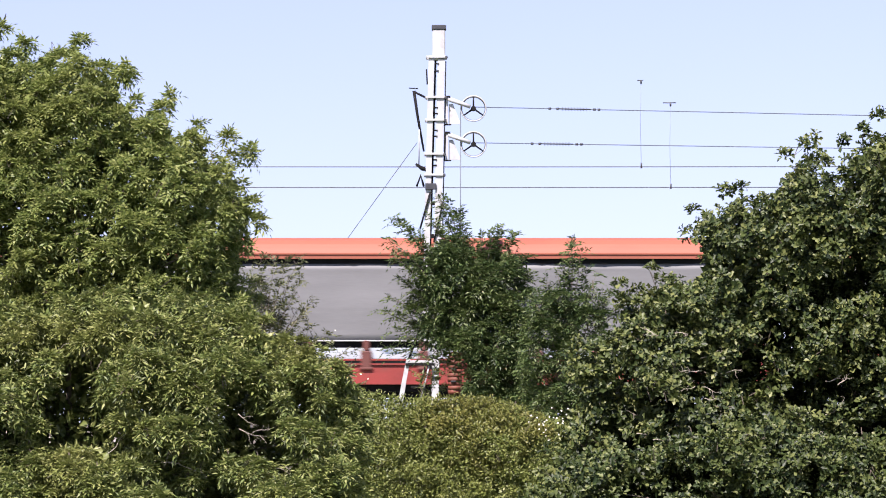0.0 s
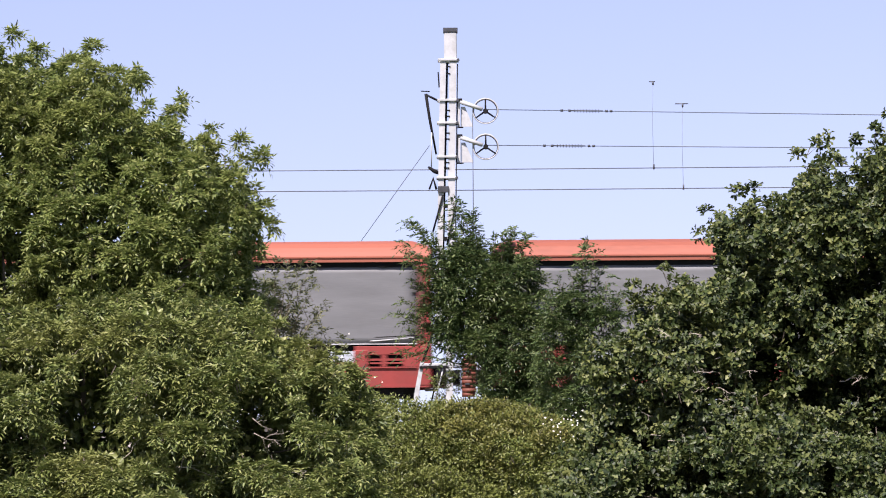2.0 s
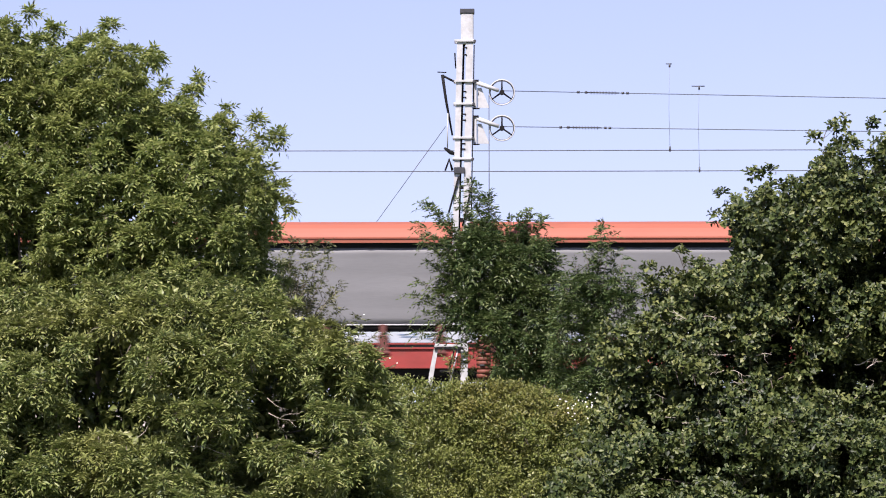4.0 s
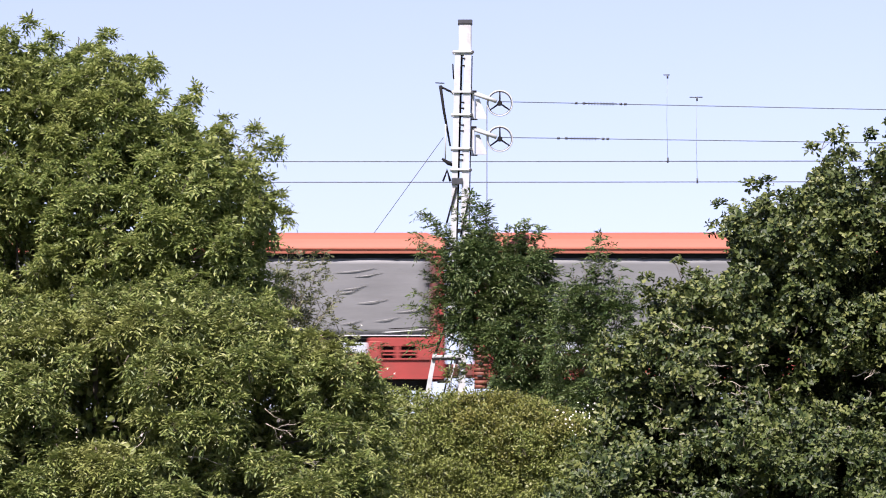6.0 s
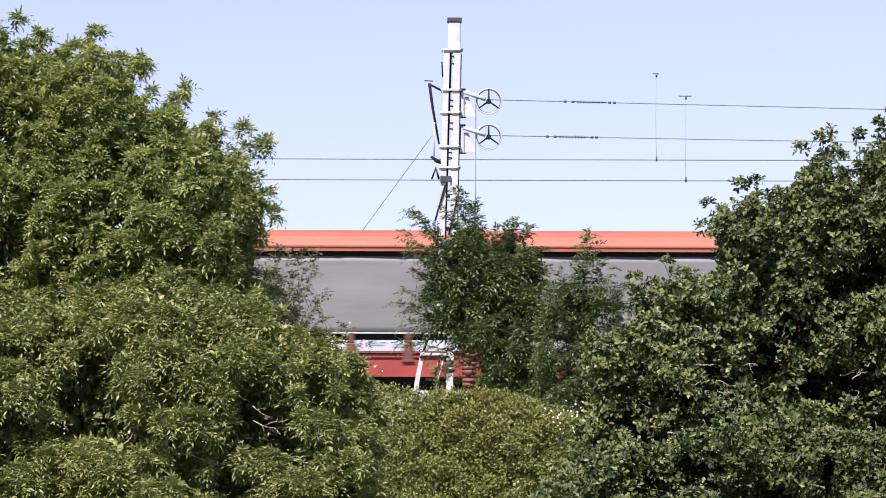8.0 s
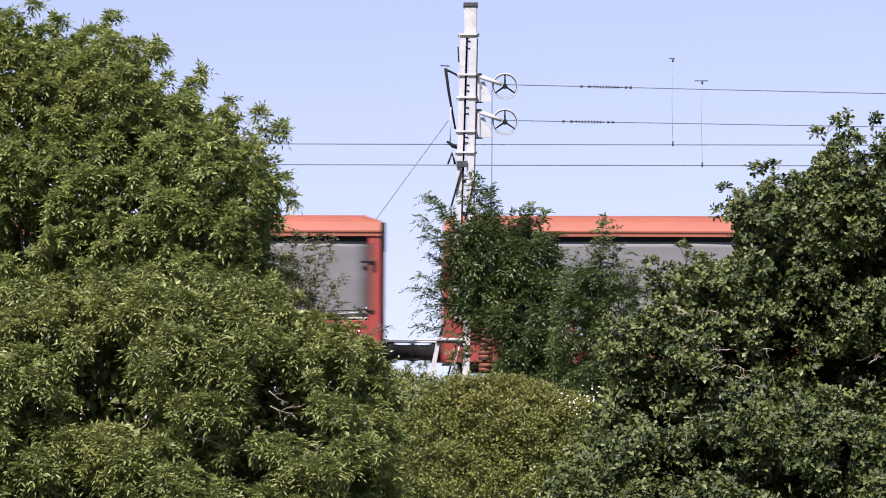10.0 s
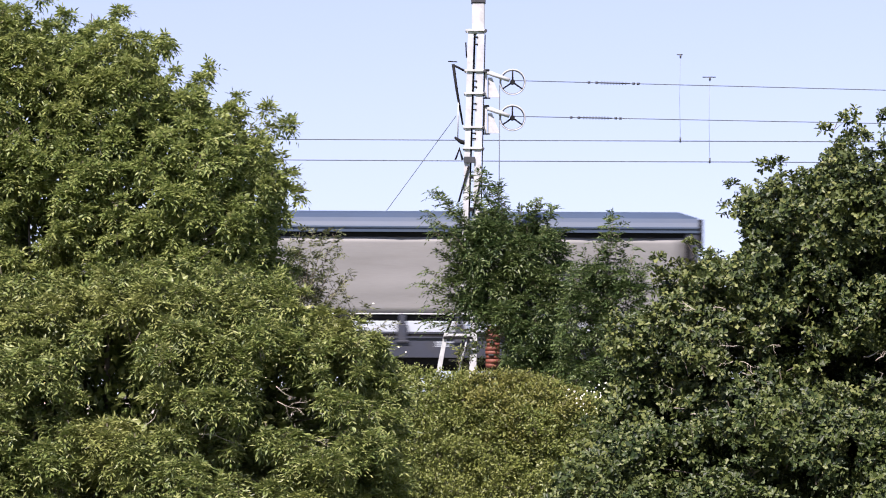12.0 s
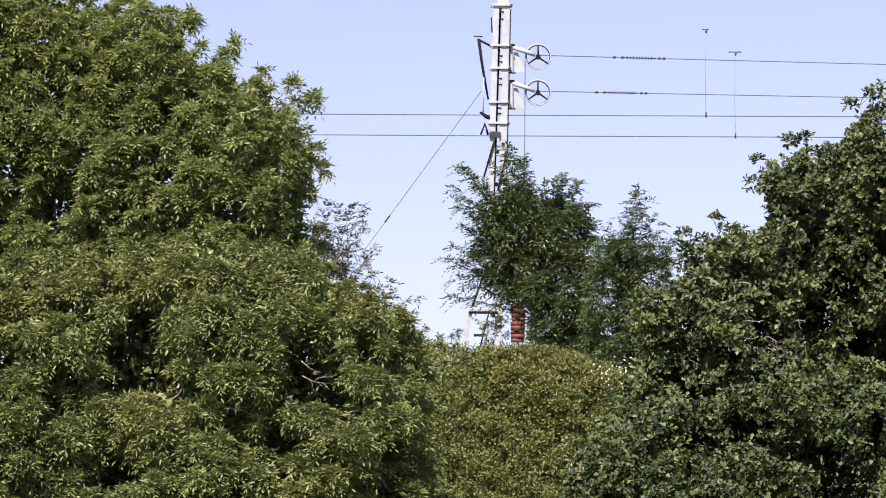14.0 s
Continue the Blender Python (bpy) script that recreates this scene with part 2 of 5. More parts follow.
def ground():
    xs = [-2500, -800, -300, -120] + [-60 + 4 * i for i in range(31)] + [120, 300, 800, 2500]
    ys = [-2500, -600, -150, -40, -10, 0, 10, 20, 30, 40, 50, 58, 64, 68, 71, 73, 75, 77, 80, 84, 88, 91, 94, 98, 104, 120, 180, 400, 1000, 2500]

    def height(x, y):
        up = min(1.0, max(0.0, (y - 60) / 14)) * min(1.0, max(0.0, (104 - y) / 14))
        up = up * up * (3 - 2 * up)
        rough = 0.12 * noise.noise((x * 0.2, y * 0.2, 0)) if abs(y) < 130 else 0.0
        return 2.2 * up + rough * (1 - 0.7 * up)

    bm = bmesh.new()
    grid = [[bm.verts.new((x, y, height(x, y))) for y in ys] for x in xs]
    for i in range(len(xs) - 1):
        for j in range(len(ys) - 1):
            bm.faces.new((grid[i][j], grid[i + 1][j], grid[i + 1][j + 1], grid[i][j + 1])).smooth = True
    tagged(new("ground", finish("ground", bm, GRASS)), "rough green meadow rising to a railway embankment", "ground", kind="structure")


def track():
    bm = bmesh.new()
    prof = [(-2.3, 2.15), (-1.7, 2.5), (1.7, 2.5), (2.3, 2.15)]
    ends = [[bm.verts.new((x, TRACK_Y + a, z)) for a, z in prof] for x in (-420, 420)]
    for k in range(3):
        bm.faces.new((ends[0][k], ends[1][k], ends[1][k + 1], ends[0][k + 1]))
    tagged(new("ballast", finish("ballast", bm, BALLAST)), "grey crushed stone ballast bed under the track", "ballast", kind="structure")
    base = thing("railway_track", "railway track with steel rails on concrete sleepers", "track", kind="structure")
    for s in (-1, 1):
        bm = bmesh.new()
        y = TRACK_Y + s * 0.7525
        box(bm, -420, 420, y - 0.036, y + 0.036, RAIL_Z - 0.05, RAIL_Z, 0.008)
        box(bm, -420, 420, y - 0.01, y + 0.01, RAIL_Z - 0.14, RAIL_Z - 0.05)
        box(bm, -420, 420, y - 0.075, y + 0.075, RAIL_Z - 0.16, RAIL_Z - 0.14)
        part("rail", bm, STEEL, base)
    me = finish("sleeper", boxed(-0.13, 0.13, -1.3, 1.3, -0.1, 0.1, bevel=0.02), CONCRETE)
    for i in range(-45, 46):
        o = part("sleeper", me, CONCRETE, base)
        o.location = (i * 0.6, TRACK_Y, RAIL_Z - 0.262)


ground()
track()

# ---------------------------------------------------------------- the train
LEN, WIDE = 14.87, 2.74
NEAR_Y = 79.0


def roof_mesh(material):
    """Arched roof with a straight fascia and sloped ends."""
    half = [(-0.06, 3.71), (-0.06, 3.80), (-0.085, 3.805), (-0.085, 3.835), (-0.05, 3.845), (0.03, 3.95), (0.12, 4.05), (0.27, 4.145), (0.55, 4.215),
            (0.95, 4.25), (WIDE / 2, 4.26)]
    prof = half + [(WIDE - y, z) for y, z in half[-2::-1]]
    bm = bmesh.new()
    rows = []
    for x, top in ((0, 4.07), (0.02, 4.08), (0.40, 9), (LEN - 0.40, 9), (LEN - 0.02, 4.08), (LEN, 4.07)):
        rows.append([bm.verts.new((x, y, min(z, top + 0.02 * (y > 0.5)))) for y, z in prof])
    for a, b in zip(rows, rows[1:]):
        for k in range(len(prof) - 1):
            bm.faces.new((a[k], b[k], b[k + 1], a[k + 1]))
    for r in (rows[0], rows[-1]):
        bm.faces.new(r)
    return finish("roof", bm, material)


def curtain_mesh(material, seed):
    """A tarpaulin with slack folds towards both ends and the bottom."""
    nx, nz = 44, 12
    x0, x1, z0, z1 = 0.30, LEN - 0.30, 1.86, 3.61
    bm = bmesh.new()
    grid = []
    for i in range(nx + 1):
        x = x0 + (x1 - x0) * i / nx
        end = math.exp(-min(x - x0, x1 - x) / 0.7)
        col = []
        for j in range(nz + 1):
            v = j / nz
            z = z0 + (z1 - z0) * v
            p = noise.noise((x * 0.8 + seed * 7, z * 2.2, seed)) * 0.020
            p += noise.noise((x * 0.25, z * 4.0 + seed, 3.1)) * 0.016 * (1 - v)
            p += end * 0.012 * math.sin(z * 16 + 3 * x + seed)
            sag = 0.012 * noise.noise((x * 1.3, seed, 0.5)) if j in (0, nz) else 0
            col.append(bm.verts.new((x, 0.045 + p, z + sag)))
        grid.append(col)
    for i in range(nx):
        for j in range(nz):
            bm.faces.new((grid[i][j], grid[i + 1][j], grid[i + 1][j + 1], grid[i][j + 1])).smooth = True
    rim = [c[0] for c in grid] + grid[-1][1:] + [c[-1] for c in grid[-2::-1]] + grid[0][-2:0:-1]
    back = [bm.verts.new(v.co + Vector((0, 0.03, 0))) for v in rim]
    for k in range(len(rim)):
        bm.faces.new((rim[k], rim[(k + 1) % len(rim)], back[(k + 1) % len(rim)], back[k]))
    return finish("curtain", bm, material)


def side_turn(ob):
    """The same part on the wagon's other side."""
    ob.matrix_basis = pose(LEN, WIDE, 0, 0, 0, 180)
    return ob


def wagon_kit(paint, roof_paint, cloth, seed):
    kit = {}
    kit["roof"] = roof_mesh(roof_paint)
    kit["curtain"] = curtain_mesh(cloth, seed)
    bm = bmesh.new()
    box(bm, 0.0, 0.06, 0.06, WIDE - 0.06, 0.95, 3.71)
    for k in range(9):
        y = 0.3 + k * 0.265
        box(bm, -0.03, 0.0, y, y + 0.07, 1.0, 3.6)
    kit["end_wall"] = finish("end_wall", bm, paint)
    kit["corner_post"] = finish("corner_post", boxed(0.0, 0.29, -0.03, 0.16, 0.9, 3.71, bevel=0.02), paint)
    # thin dark strip laid on the post: its darker shading done in colour
    kit["post_channel"] = finish("post_channel", boxed(0.17, 0.285, -0.036, -0.0305, 1.92, 3.55), RED_DARK if paint is RED else BLACK)
    # black strip standing in for the shadow line under the roof edge
    bm = bmesh.new()
    box(bm, 0.3, LEN - 0.3, 0.035, 0.12, 3.60, 3.71)
    kit["top_rail"] = finish("top_rail", bm, BLACK)
    kit["roller"] = finish("roller", boxed(-0.07, 0.07, 0.0, 0.05, 3.595, 3.64, bevel=0.01), BLACK)
    bm = bmesh.new()
    box(bm, 0.3, LEN - 0.3, 0.0, 0.045, 1.835, 1.862, 0.006)
    kit["hem"] = finish("hem", bm, HEM)
    bm = bmesh.new()
    channel = [(-0.02, 0.86), (0.14, 0.86), (0.14, 0.90), (0.06, 0.90), (0.06, 1.30), (0.14, 1.30), (0.14, 1.335), (-0.02, 1.335), (-0.02, 1.30), (0.02, 1.30),
               (0.02, 0.90), (-0.02, 0.90)]
    near, far = ([bm.verts.new((x, y, z)) for y, z in channel] for x in (0.05, LEN - 0.05))
    for k in range(12):
        bm.faces.new((near[k], near[(k + 1) % 12], far[(k + 1) % 12], far[k]))
    bm.faces.new(near)
    bm.faces.new(far[::-1])
    kit["solebar"] = finish("solebar", bm, paint)
    bm = bmesh.new()
    box(bm, 0.30, LEN - 0.30, -0.005, 0.03, 1.395, 1.43, 0.006)
    kit["side_rail"] = finish("side_rail", bm, paint)
    kit["floor"] = finish("floor", boxed(0.06, LEN - 0.06, 0.16, WIDE - 0.16, 1.20, 1.32), DARK)
    # black backing that gives the shadow between hem and panels as plain colour
    kit["inner_sill"] = finish("inner_sill", boxed(0.29, LEN - 0.29, 0.10, 0.15, 1.32, 1.86), BLACK)
    kit["side_panel"] = finish("side_panel", boxed(0.06, 1.30, 0.06, 0.085, 1.44, 1.69, bevel=0.006), WHITE)
    bm = bmesh.new()
    box(bm, -0.12, 0.12, -0.03, 0.07, 1.20, 1.62, 0.02)
    box(bm, -0.075, 0.075, -0.015, 0.07, 1.62, 1.86, 0.02)
    box(bm, -0.15, 0.15, -0.035, 0.07, 1.19, 1.25, 0.01)
    kit["bracket"] = finish("bracket", bm, RED_DARK if paint is RED else paint)
    bm = bmesh.new()
    box(bm, 0.29, 1.72, -0.01, 0.05, 1.60, 1.80, 0.01)
    box(bm, 0.29, 0.62, -0.01, 0.05, 1.34, 1.60)
    box(bm, 1.0, 1.12, -0.01, 0.05, 1.34, 1.60)
    box(bm, 1.42, 1.74, -0.03, 0.06, 1.20, 1.72, 0.02)
    box(bm, 0.62, 1.42, -0.005, 0.05, 1.47, 1.52)
    kit["end_plate"] = finish("end_plate", bm, paint)
    bm = bmesh.new()
    box(bm, 0.12, 0.46, -0.075, -0.03, 3.10, 3.15, 0.01)
    box(bm, 0.12, 0.17, -0.075, -0.03, 2.92, 3.12, 0.01)
    kit["latch"] = finish("latch", bm, BLACK)
    kit["lower_latch"] = finish("lower_latch", boxed(0.14, 0.36, -0.07, -0.03, 1.98, 2.03, bevel=0.01), BLACK)
    bm = bmesh.new()
    sweep(bm, [(0.32, -0.03, 1.99), (1.1, -0.03, 1.93), (1.35, -0.02, 1.915)], 0.014, 5)
    kit["tension_bar"] = finish("tension_bar", bm, HEM)
    bm = bmesh.new()
    sweep(bm, [(0.30, -0.025, 2.04), (1.25, -0.02, 2.0)], 0.012, 5)
    kit["strap"] = finish("strap", bm, BLACK)
    bm = bmesh.new()
    sweep(bm, [(-0.02, 0, 1.10), (-0.30, 0, 1.10), (-0.31, 0, 1.10), (-0.66, 0, 1.10)], [0.22, 0.22, 0.16, 0.16], 12)
    kit["buffer_case"] = finish("buffer_case", bm, BLACK)
    kit["buffer_head"] = finish("buffer_head", bar([(-0.66, 0, 1.10), (-0.70, 0, 1.10)], 0.25, 16), BLACK)
    kit["draw_box"] = finish("draw_box", boxed(-0.34, 0.0, WIDE / 2 - 0.6, WIDE / 2 + 0.6, 0.88, 1.30, bevel=0.03), RED_DARK)
    kit["step_plate"] = finish("step_plate", boxed(-0.68, 0.0, -0.18, 0.16, 1.355, 1.385, bevel=0.006), HEM)
    bm = bmesh.new()
    sweep(bm, [(0, WIDE / 2, 1.02), (-0.45, WIDE / 2, 1.0), (-0.7, WIDE / 2, 0.93)], [0.06, 0.05, 0.04], 8)
    kit["coupling"] = finish("coupling", bm, DARK)
    kit["drawbar"] = finish("drawbar", bar([(0, WIDE / 2, 1.02), (-0.4, WIDE / 2, 1.02)], 0.09, 8), DARK)
    kit["draw_frame"] = finish("draw_frame", boxed(-0.34, -0.02, 0.28, WIDE - 0.28, 0.93, 1.21, bevel=0.03), RED_DARK)
    kit["headstock"] = finish("headstock", boxed(-0.02, 0.12, 0.0, WIDE, 0.88, 1.24, bevel=0.015), paint)
    kit["end_pad"] = finish("end_pad", boxed(0.0, 0.10, -0.02, 0.4, 3.37, 4.03, bevel=0.02), BLACK)
    bm = bmesh.new()
    sweep(bm, [(0, WIDE / 2 - 0.82, 0.46), (0, WIDE / 2 + 0.82, 0.46)], 0.08, 10)
    kit["axle"] = finish("axle", bm, DARK)
    bm = bmesh.new()
    sweep(bm, [(0, -0.065, 0), (0, -0.03, 0), (0, 0.07, 0)], [0.455, 0.46, 0.485], 28)
    sweep(bm, [(0, -0.10, 0), (0, -0.065, 0)], 0.12, 12)
    kit["wheel"] = finish("wheel", bm, STEEL)
    bm = bmesh.new()
    box(bm, -0.16, 0.16, 0.22, 0.42, 0.32, 0.60, 0.03)
    for k, w in enumerate((0.62, 0.5, 0.38, 0.26)):
        box(bm, -w, w, 0.26, 0.36, 0.78 - 0.035 * k, 0.81 - 0.035 * k)
    box(bm, -0.3, -0.2, 0.24, 0.38, 0.3, 0.88)
    box(bm, 0.2, 0.3, 0.24, 0.38, 0.3, 0.88)
    kit["axle_guard"] = finish("axle_guard", bm, BLACK)
    bm = bmesh.new()
    box(bm, 0.6, LEN - 0.6, 0.16, 0.26, 0.70, 0.86)
    box(bm, 2.0, LEN - 2.0, 0.5, 0.62, 0.56, 0.86)
    box(bm, 0.3, LEN - 0.3, 1.0, 1.12, 0.62, 1.2)
    for x in (4.2, 6.2, 8.2, 10.2):
        box(bm, x, x + 0.7, 0.45, 0.9, 0.45, 0.8, 0.03)
    kit["underframe"] = finish("underframe", bm, BLACK)
    kit["inscription"] = finish("inscription", boxed(0, 0.36, -0.004, 0.0, 0, 0.022), WHITE)
    kit["marking"] = finish("marking", boxed(0, 0.24, -0.006, 0.0, 0, 0.03), MARK)
    return kit


def wagon(kit, label, coupled_end):
    """One covered two-axle wagon; coupled_end: the end with the short permanent coupling, 0 or 1."""
    w = thing("covered_wagon", label, "railway wagon", group="wagons of the goods train")
    part("roof", kit["roof"], None, w)
    part("floor", kit["floor"], None, w)
    part("underframe", kit["underframe"], None, w)
    for far in (False, True):
        turn = side_turn if far else (lambda o: o)
        for name in ("curtain", "top_rail", "hem", "solebar", "side_rail", "inner_sill"):
            turn(part(name, kit[name], None, w, "slack grey tarpaulin side" if name == "curtain" else ""))
        for i in range(9):
            p = part("side_panel", kit["side_panel"], None, w, "white painted low side panel")
            m = pose(1.62 + i * 1.30, 0, 0)
            p.matrix_basis = (pose(LEN, WIDE, 0, 0, 0, 180) @ m) if far else m
            if i:
                b = part("bracket", kit["bracket"], None, w)
                m = pose(1.65 + i * 1.30, 0, 0)
                b.matrix_basis = (pose(LEN, WIDE, 0, 0, 0, 180) @ m) if far else m
        for i in range(10):
            r = part("roller", kit["roller"], None, w)
            m = pose(1.0 + i * 1.42, 0, 0)
            r.matrix_basis = (pose(LEN, WIDE, 0, 0, 0, 180) @ m) if far else m
    flip = Matrix.Translation((LEN, 0, 0)) @ Matrix.Diagonal((-1, 1, 1, 1))
    quarter = (Matrix(), flip, pose(LEN, WIDE, 0, 0, 0, 180), pose(LEN, WIDE, 0, 0, 0, 180) @ flip)
    for m in quarter:
        for name in ("corner_post", "post_channel", "end_plate", "latch", "lower_latch", "tension_bar", "strap"):
            part(name, kit[name], None, w).matrix_basis = m
    for x in (3.1, LEN - 3.1):
        part("axle", kit["axle"], None, w).matrix_basis = pose(x, 0, 0)
        for s in (-1, 1):
            wheel = part("wheel", kit["wheel"], None, w, "steel wheel")
            wheel.matrix_basis = pose(x, WIDE / 2 + s * 0.75, 0.485, 0, 0, 0 if s < 0 else 180)
            g = part("axle_guard", kit["axle_guard"], None, w)
            g.matrix_basis = pose(x, 0, 0) if s < 0 else pose(x, WIDE, 0, 0, 0, 180)
    for e in (0, 1):
        m = Matrix() if e == 0 else pose(LEN, WIDE, 0, 0, 0, 180)
        part("headstock", kit["headstock"], None, w).matrix_basis = m
        part("end_wall", kit["end_wall"], None, w).matrix_basis = m
        if e == coupled_end:
            part("drawbar", kit["drawbar"], None, w).matrix_basis = m
            part("draw_frame", kit["draw_frame"], None, w, "dark red coupling frame").matrix_basis = m
        else:
            part("coupling", kit["coupling"], None, w).matrix_basis = m
            part("draw_box", kit["draw_box"], None, w).matrix_basis = m
            for y in (0.5, WIDE - 0.5):
                part("step_plate", kit["step_plate"], None, w, "pale step plate over the buffer").matrix_basis = m @ pose(0, y, 0)
                part("buffer_case", kit["buffer_case"], None, w).matrix_basis = m @ pose(0, y, 0)
                part("buffer_head", kit["buffer_head"], None, w, "round black buffer").matrix_basis = m @ pose(0, y, 0)
    part("end_pad", kit["end_pad"], None, w).matrix_basis = pose(LEN, 0, 0)
    for x, z in ((3.1, 1.50), (5.9, 1.52), (9.6, 1.49)):
        for dx, dz, wide in ((0, 0.09, 0.9), (0.30, 0.10, 0.7), (0.05, 0.04, 1.5), (0.62, 0.06, 0.75), (0.60, 0.0, 1.1)):
            part("marking", kit["marking"], None, w, "small grey-blue mark, not legible").matrix_basis = pose(x + dx, 0.06, z + dz) @ Matrix.Diagonal((wide, 1, 1, 1))
    for x, z in ((2.4, 1.08), (8.9, 1.1), (12.2, 1.08)):
        for dz, wide in ((0.10, 1.15), (0.055, 0.8), (0.01, 1.0)):
            part("inscription", kit["inscription"], None, w, "small white lettering, not legible").matrix_basis = pose(x, 0.02, z + dz) @ Matrix.Diagonal((wide, 1, 1, 1))
    return w


def graffiti(w):
    """Bold white strokes sprayed on the sole bar."""
    rng = random.Random(5)
    x = 3.25
    for i in range(4):
        bm = bmesh.new()
        wd = rng.uniform(0.24, 0.32)
        box(bm, x, x + 0.10, -0.026, -0.021, 0.90, 1.30)
        box(bm, x + wd, x + wd + 0.10, -0.026, -0.021, 0.90 + rng.uniform(0, 0.1), 1.30)
        z = rng.uniform(0.95, 1.2)
        box(bm, x, x + wd, -0.025, -0.0205, z, z + 0.10)
        x += wd + 0.17
        part("graffiti_letter", bm, WHITE, w, "white sprayed stroke, not legible")


WORN = surface("worn_pale_tarpaulin", (0.20, 0.20, 0.205), 0.6, vary=0.2, scale=3, fine=20)


def creases(w):
    """Pale worn creases across a tarpaulin near one end."""
    rng = random.Random(8)
    for i in range(8):
        x, z = LEN - 2.7 + rng.uniform(0, 1.6), 2.05 + 0.18 * i + rng.uniform(-0.06, 0.06)
        ln = rng.uniform(0.4, 1.0)
        part("crease", bar([(x, 0.03, z), (x + ln / 2, 0.018, z + 0.03), (x + ln, 0.03, z + 0.1)], [0.003, 0.011, 0.003], 5), WORN, w, "pale worn crease")


DULL_ROOF = surface("dull_red_roof_paint", (0.140, 0.047, 0.028), 0.65, vary=0.2, scale=0.7, fine=9, dirt=(0.10, 0.05, 0.035), dirt_amount=0.4, stretch=(0.4, 1, 1))
RED_KIT = wagon_kit(RED, RED_ROOF, CURTAIN, 1)
RED_KIT_B = dict(RED_KIT, curtain=curtain_mesh(CURTAIN, 2))
BLUE_KIT = wagon_kit(BLUE, BLUE_ROOF, CURTAIN_B, 3)
RED_LABEL = "brick-red covered goods wagon with grey tarpaulin sides on the track"
BLUE_LABEL = "slate-blue covered goods wagon with pale tarpaulin sides on the track"
SEED_WAGONS = [wagon(RED_KIT, RED_LABEL, 1), wagon(RED_KIT_B, RED_LABEL, 0), wagon(BLUE_KIT, BLUE_LABEL, 1), wagon(BLUE_KIT, BLUE_LABEL, 0)]
DULL_ROOF_MESH = roof_mesh(DULL_ROOF)
UNIT, HALF_STEP, START_X = 31.86, 15.57, 24.57
WAGONS = []
for unit in range(-2, 11):
    for half in (0, 1):
        seed_wagon = SEED_WAGONS[half + (2 if unit > 8 else 0)]
        first = unit == (9 if unit > 8 else -2)
        w = seed_wagon if first else copy_thing(seed_wagon, Matrix())
        WAGONS.append((w, START_X + unit * UNIT + half * HALF_STEP))
        if (unit, half) == (4, 1):
            graffiti(w)
        if (unit, half) == (2, 0):
            part("disc", bar([(7.8, 0.012, 1.08), (7.8, 0.02, 1.08)], 0.085, 16), WHITE, w, "round pale mark")
        if (unit, half) == (4, 0):
            creases(w)
        if unit == 5:
            for o in w.children:
                if o.name.startswith("roof"):
                    o.data = DULL_ROOF_MESH


def train_shift(t):
    return 27.75 * t + 0.0265 * t * t


# ---------------------------------------------------------------- mast and overhead line
MY = 76.3


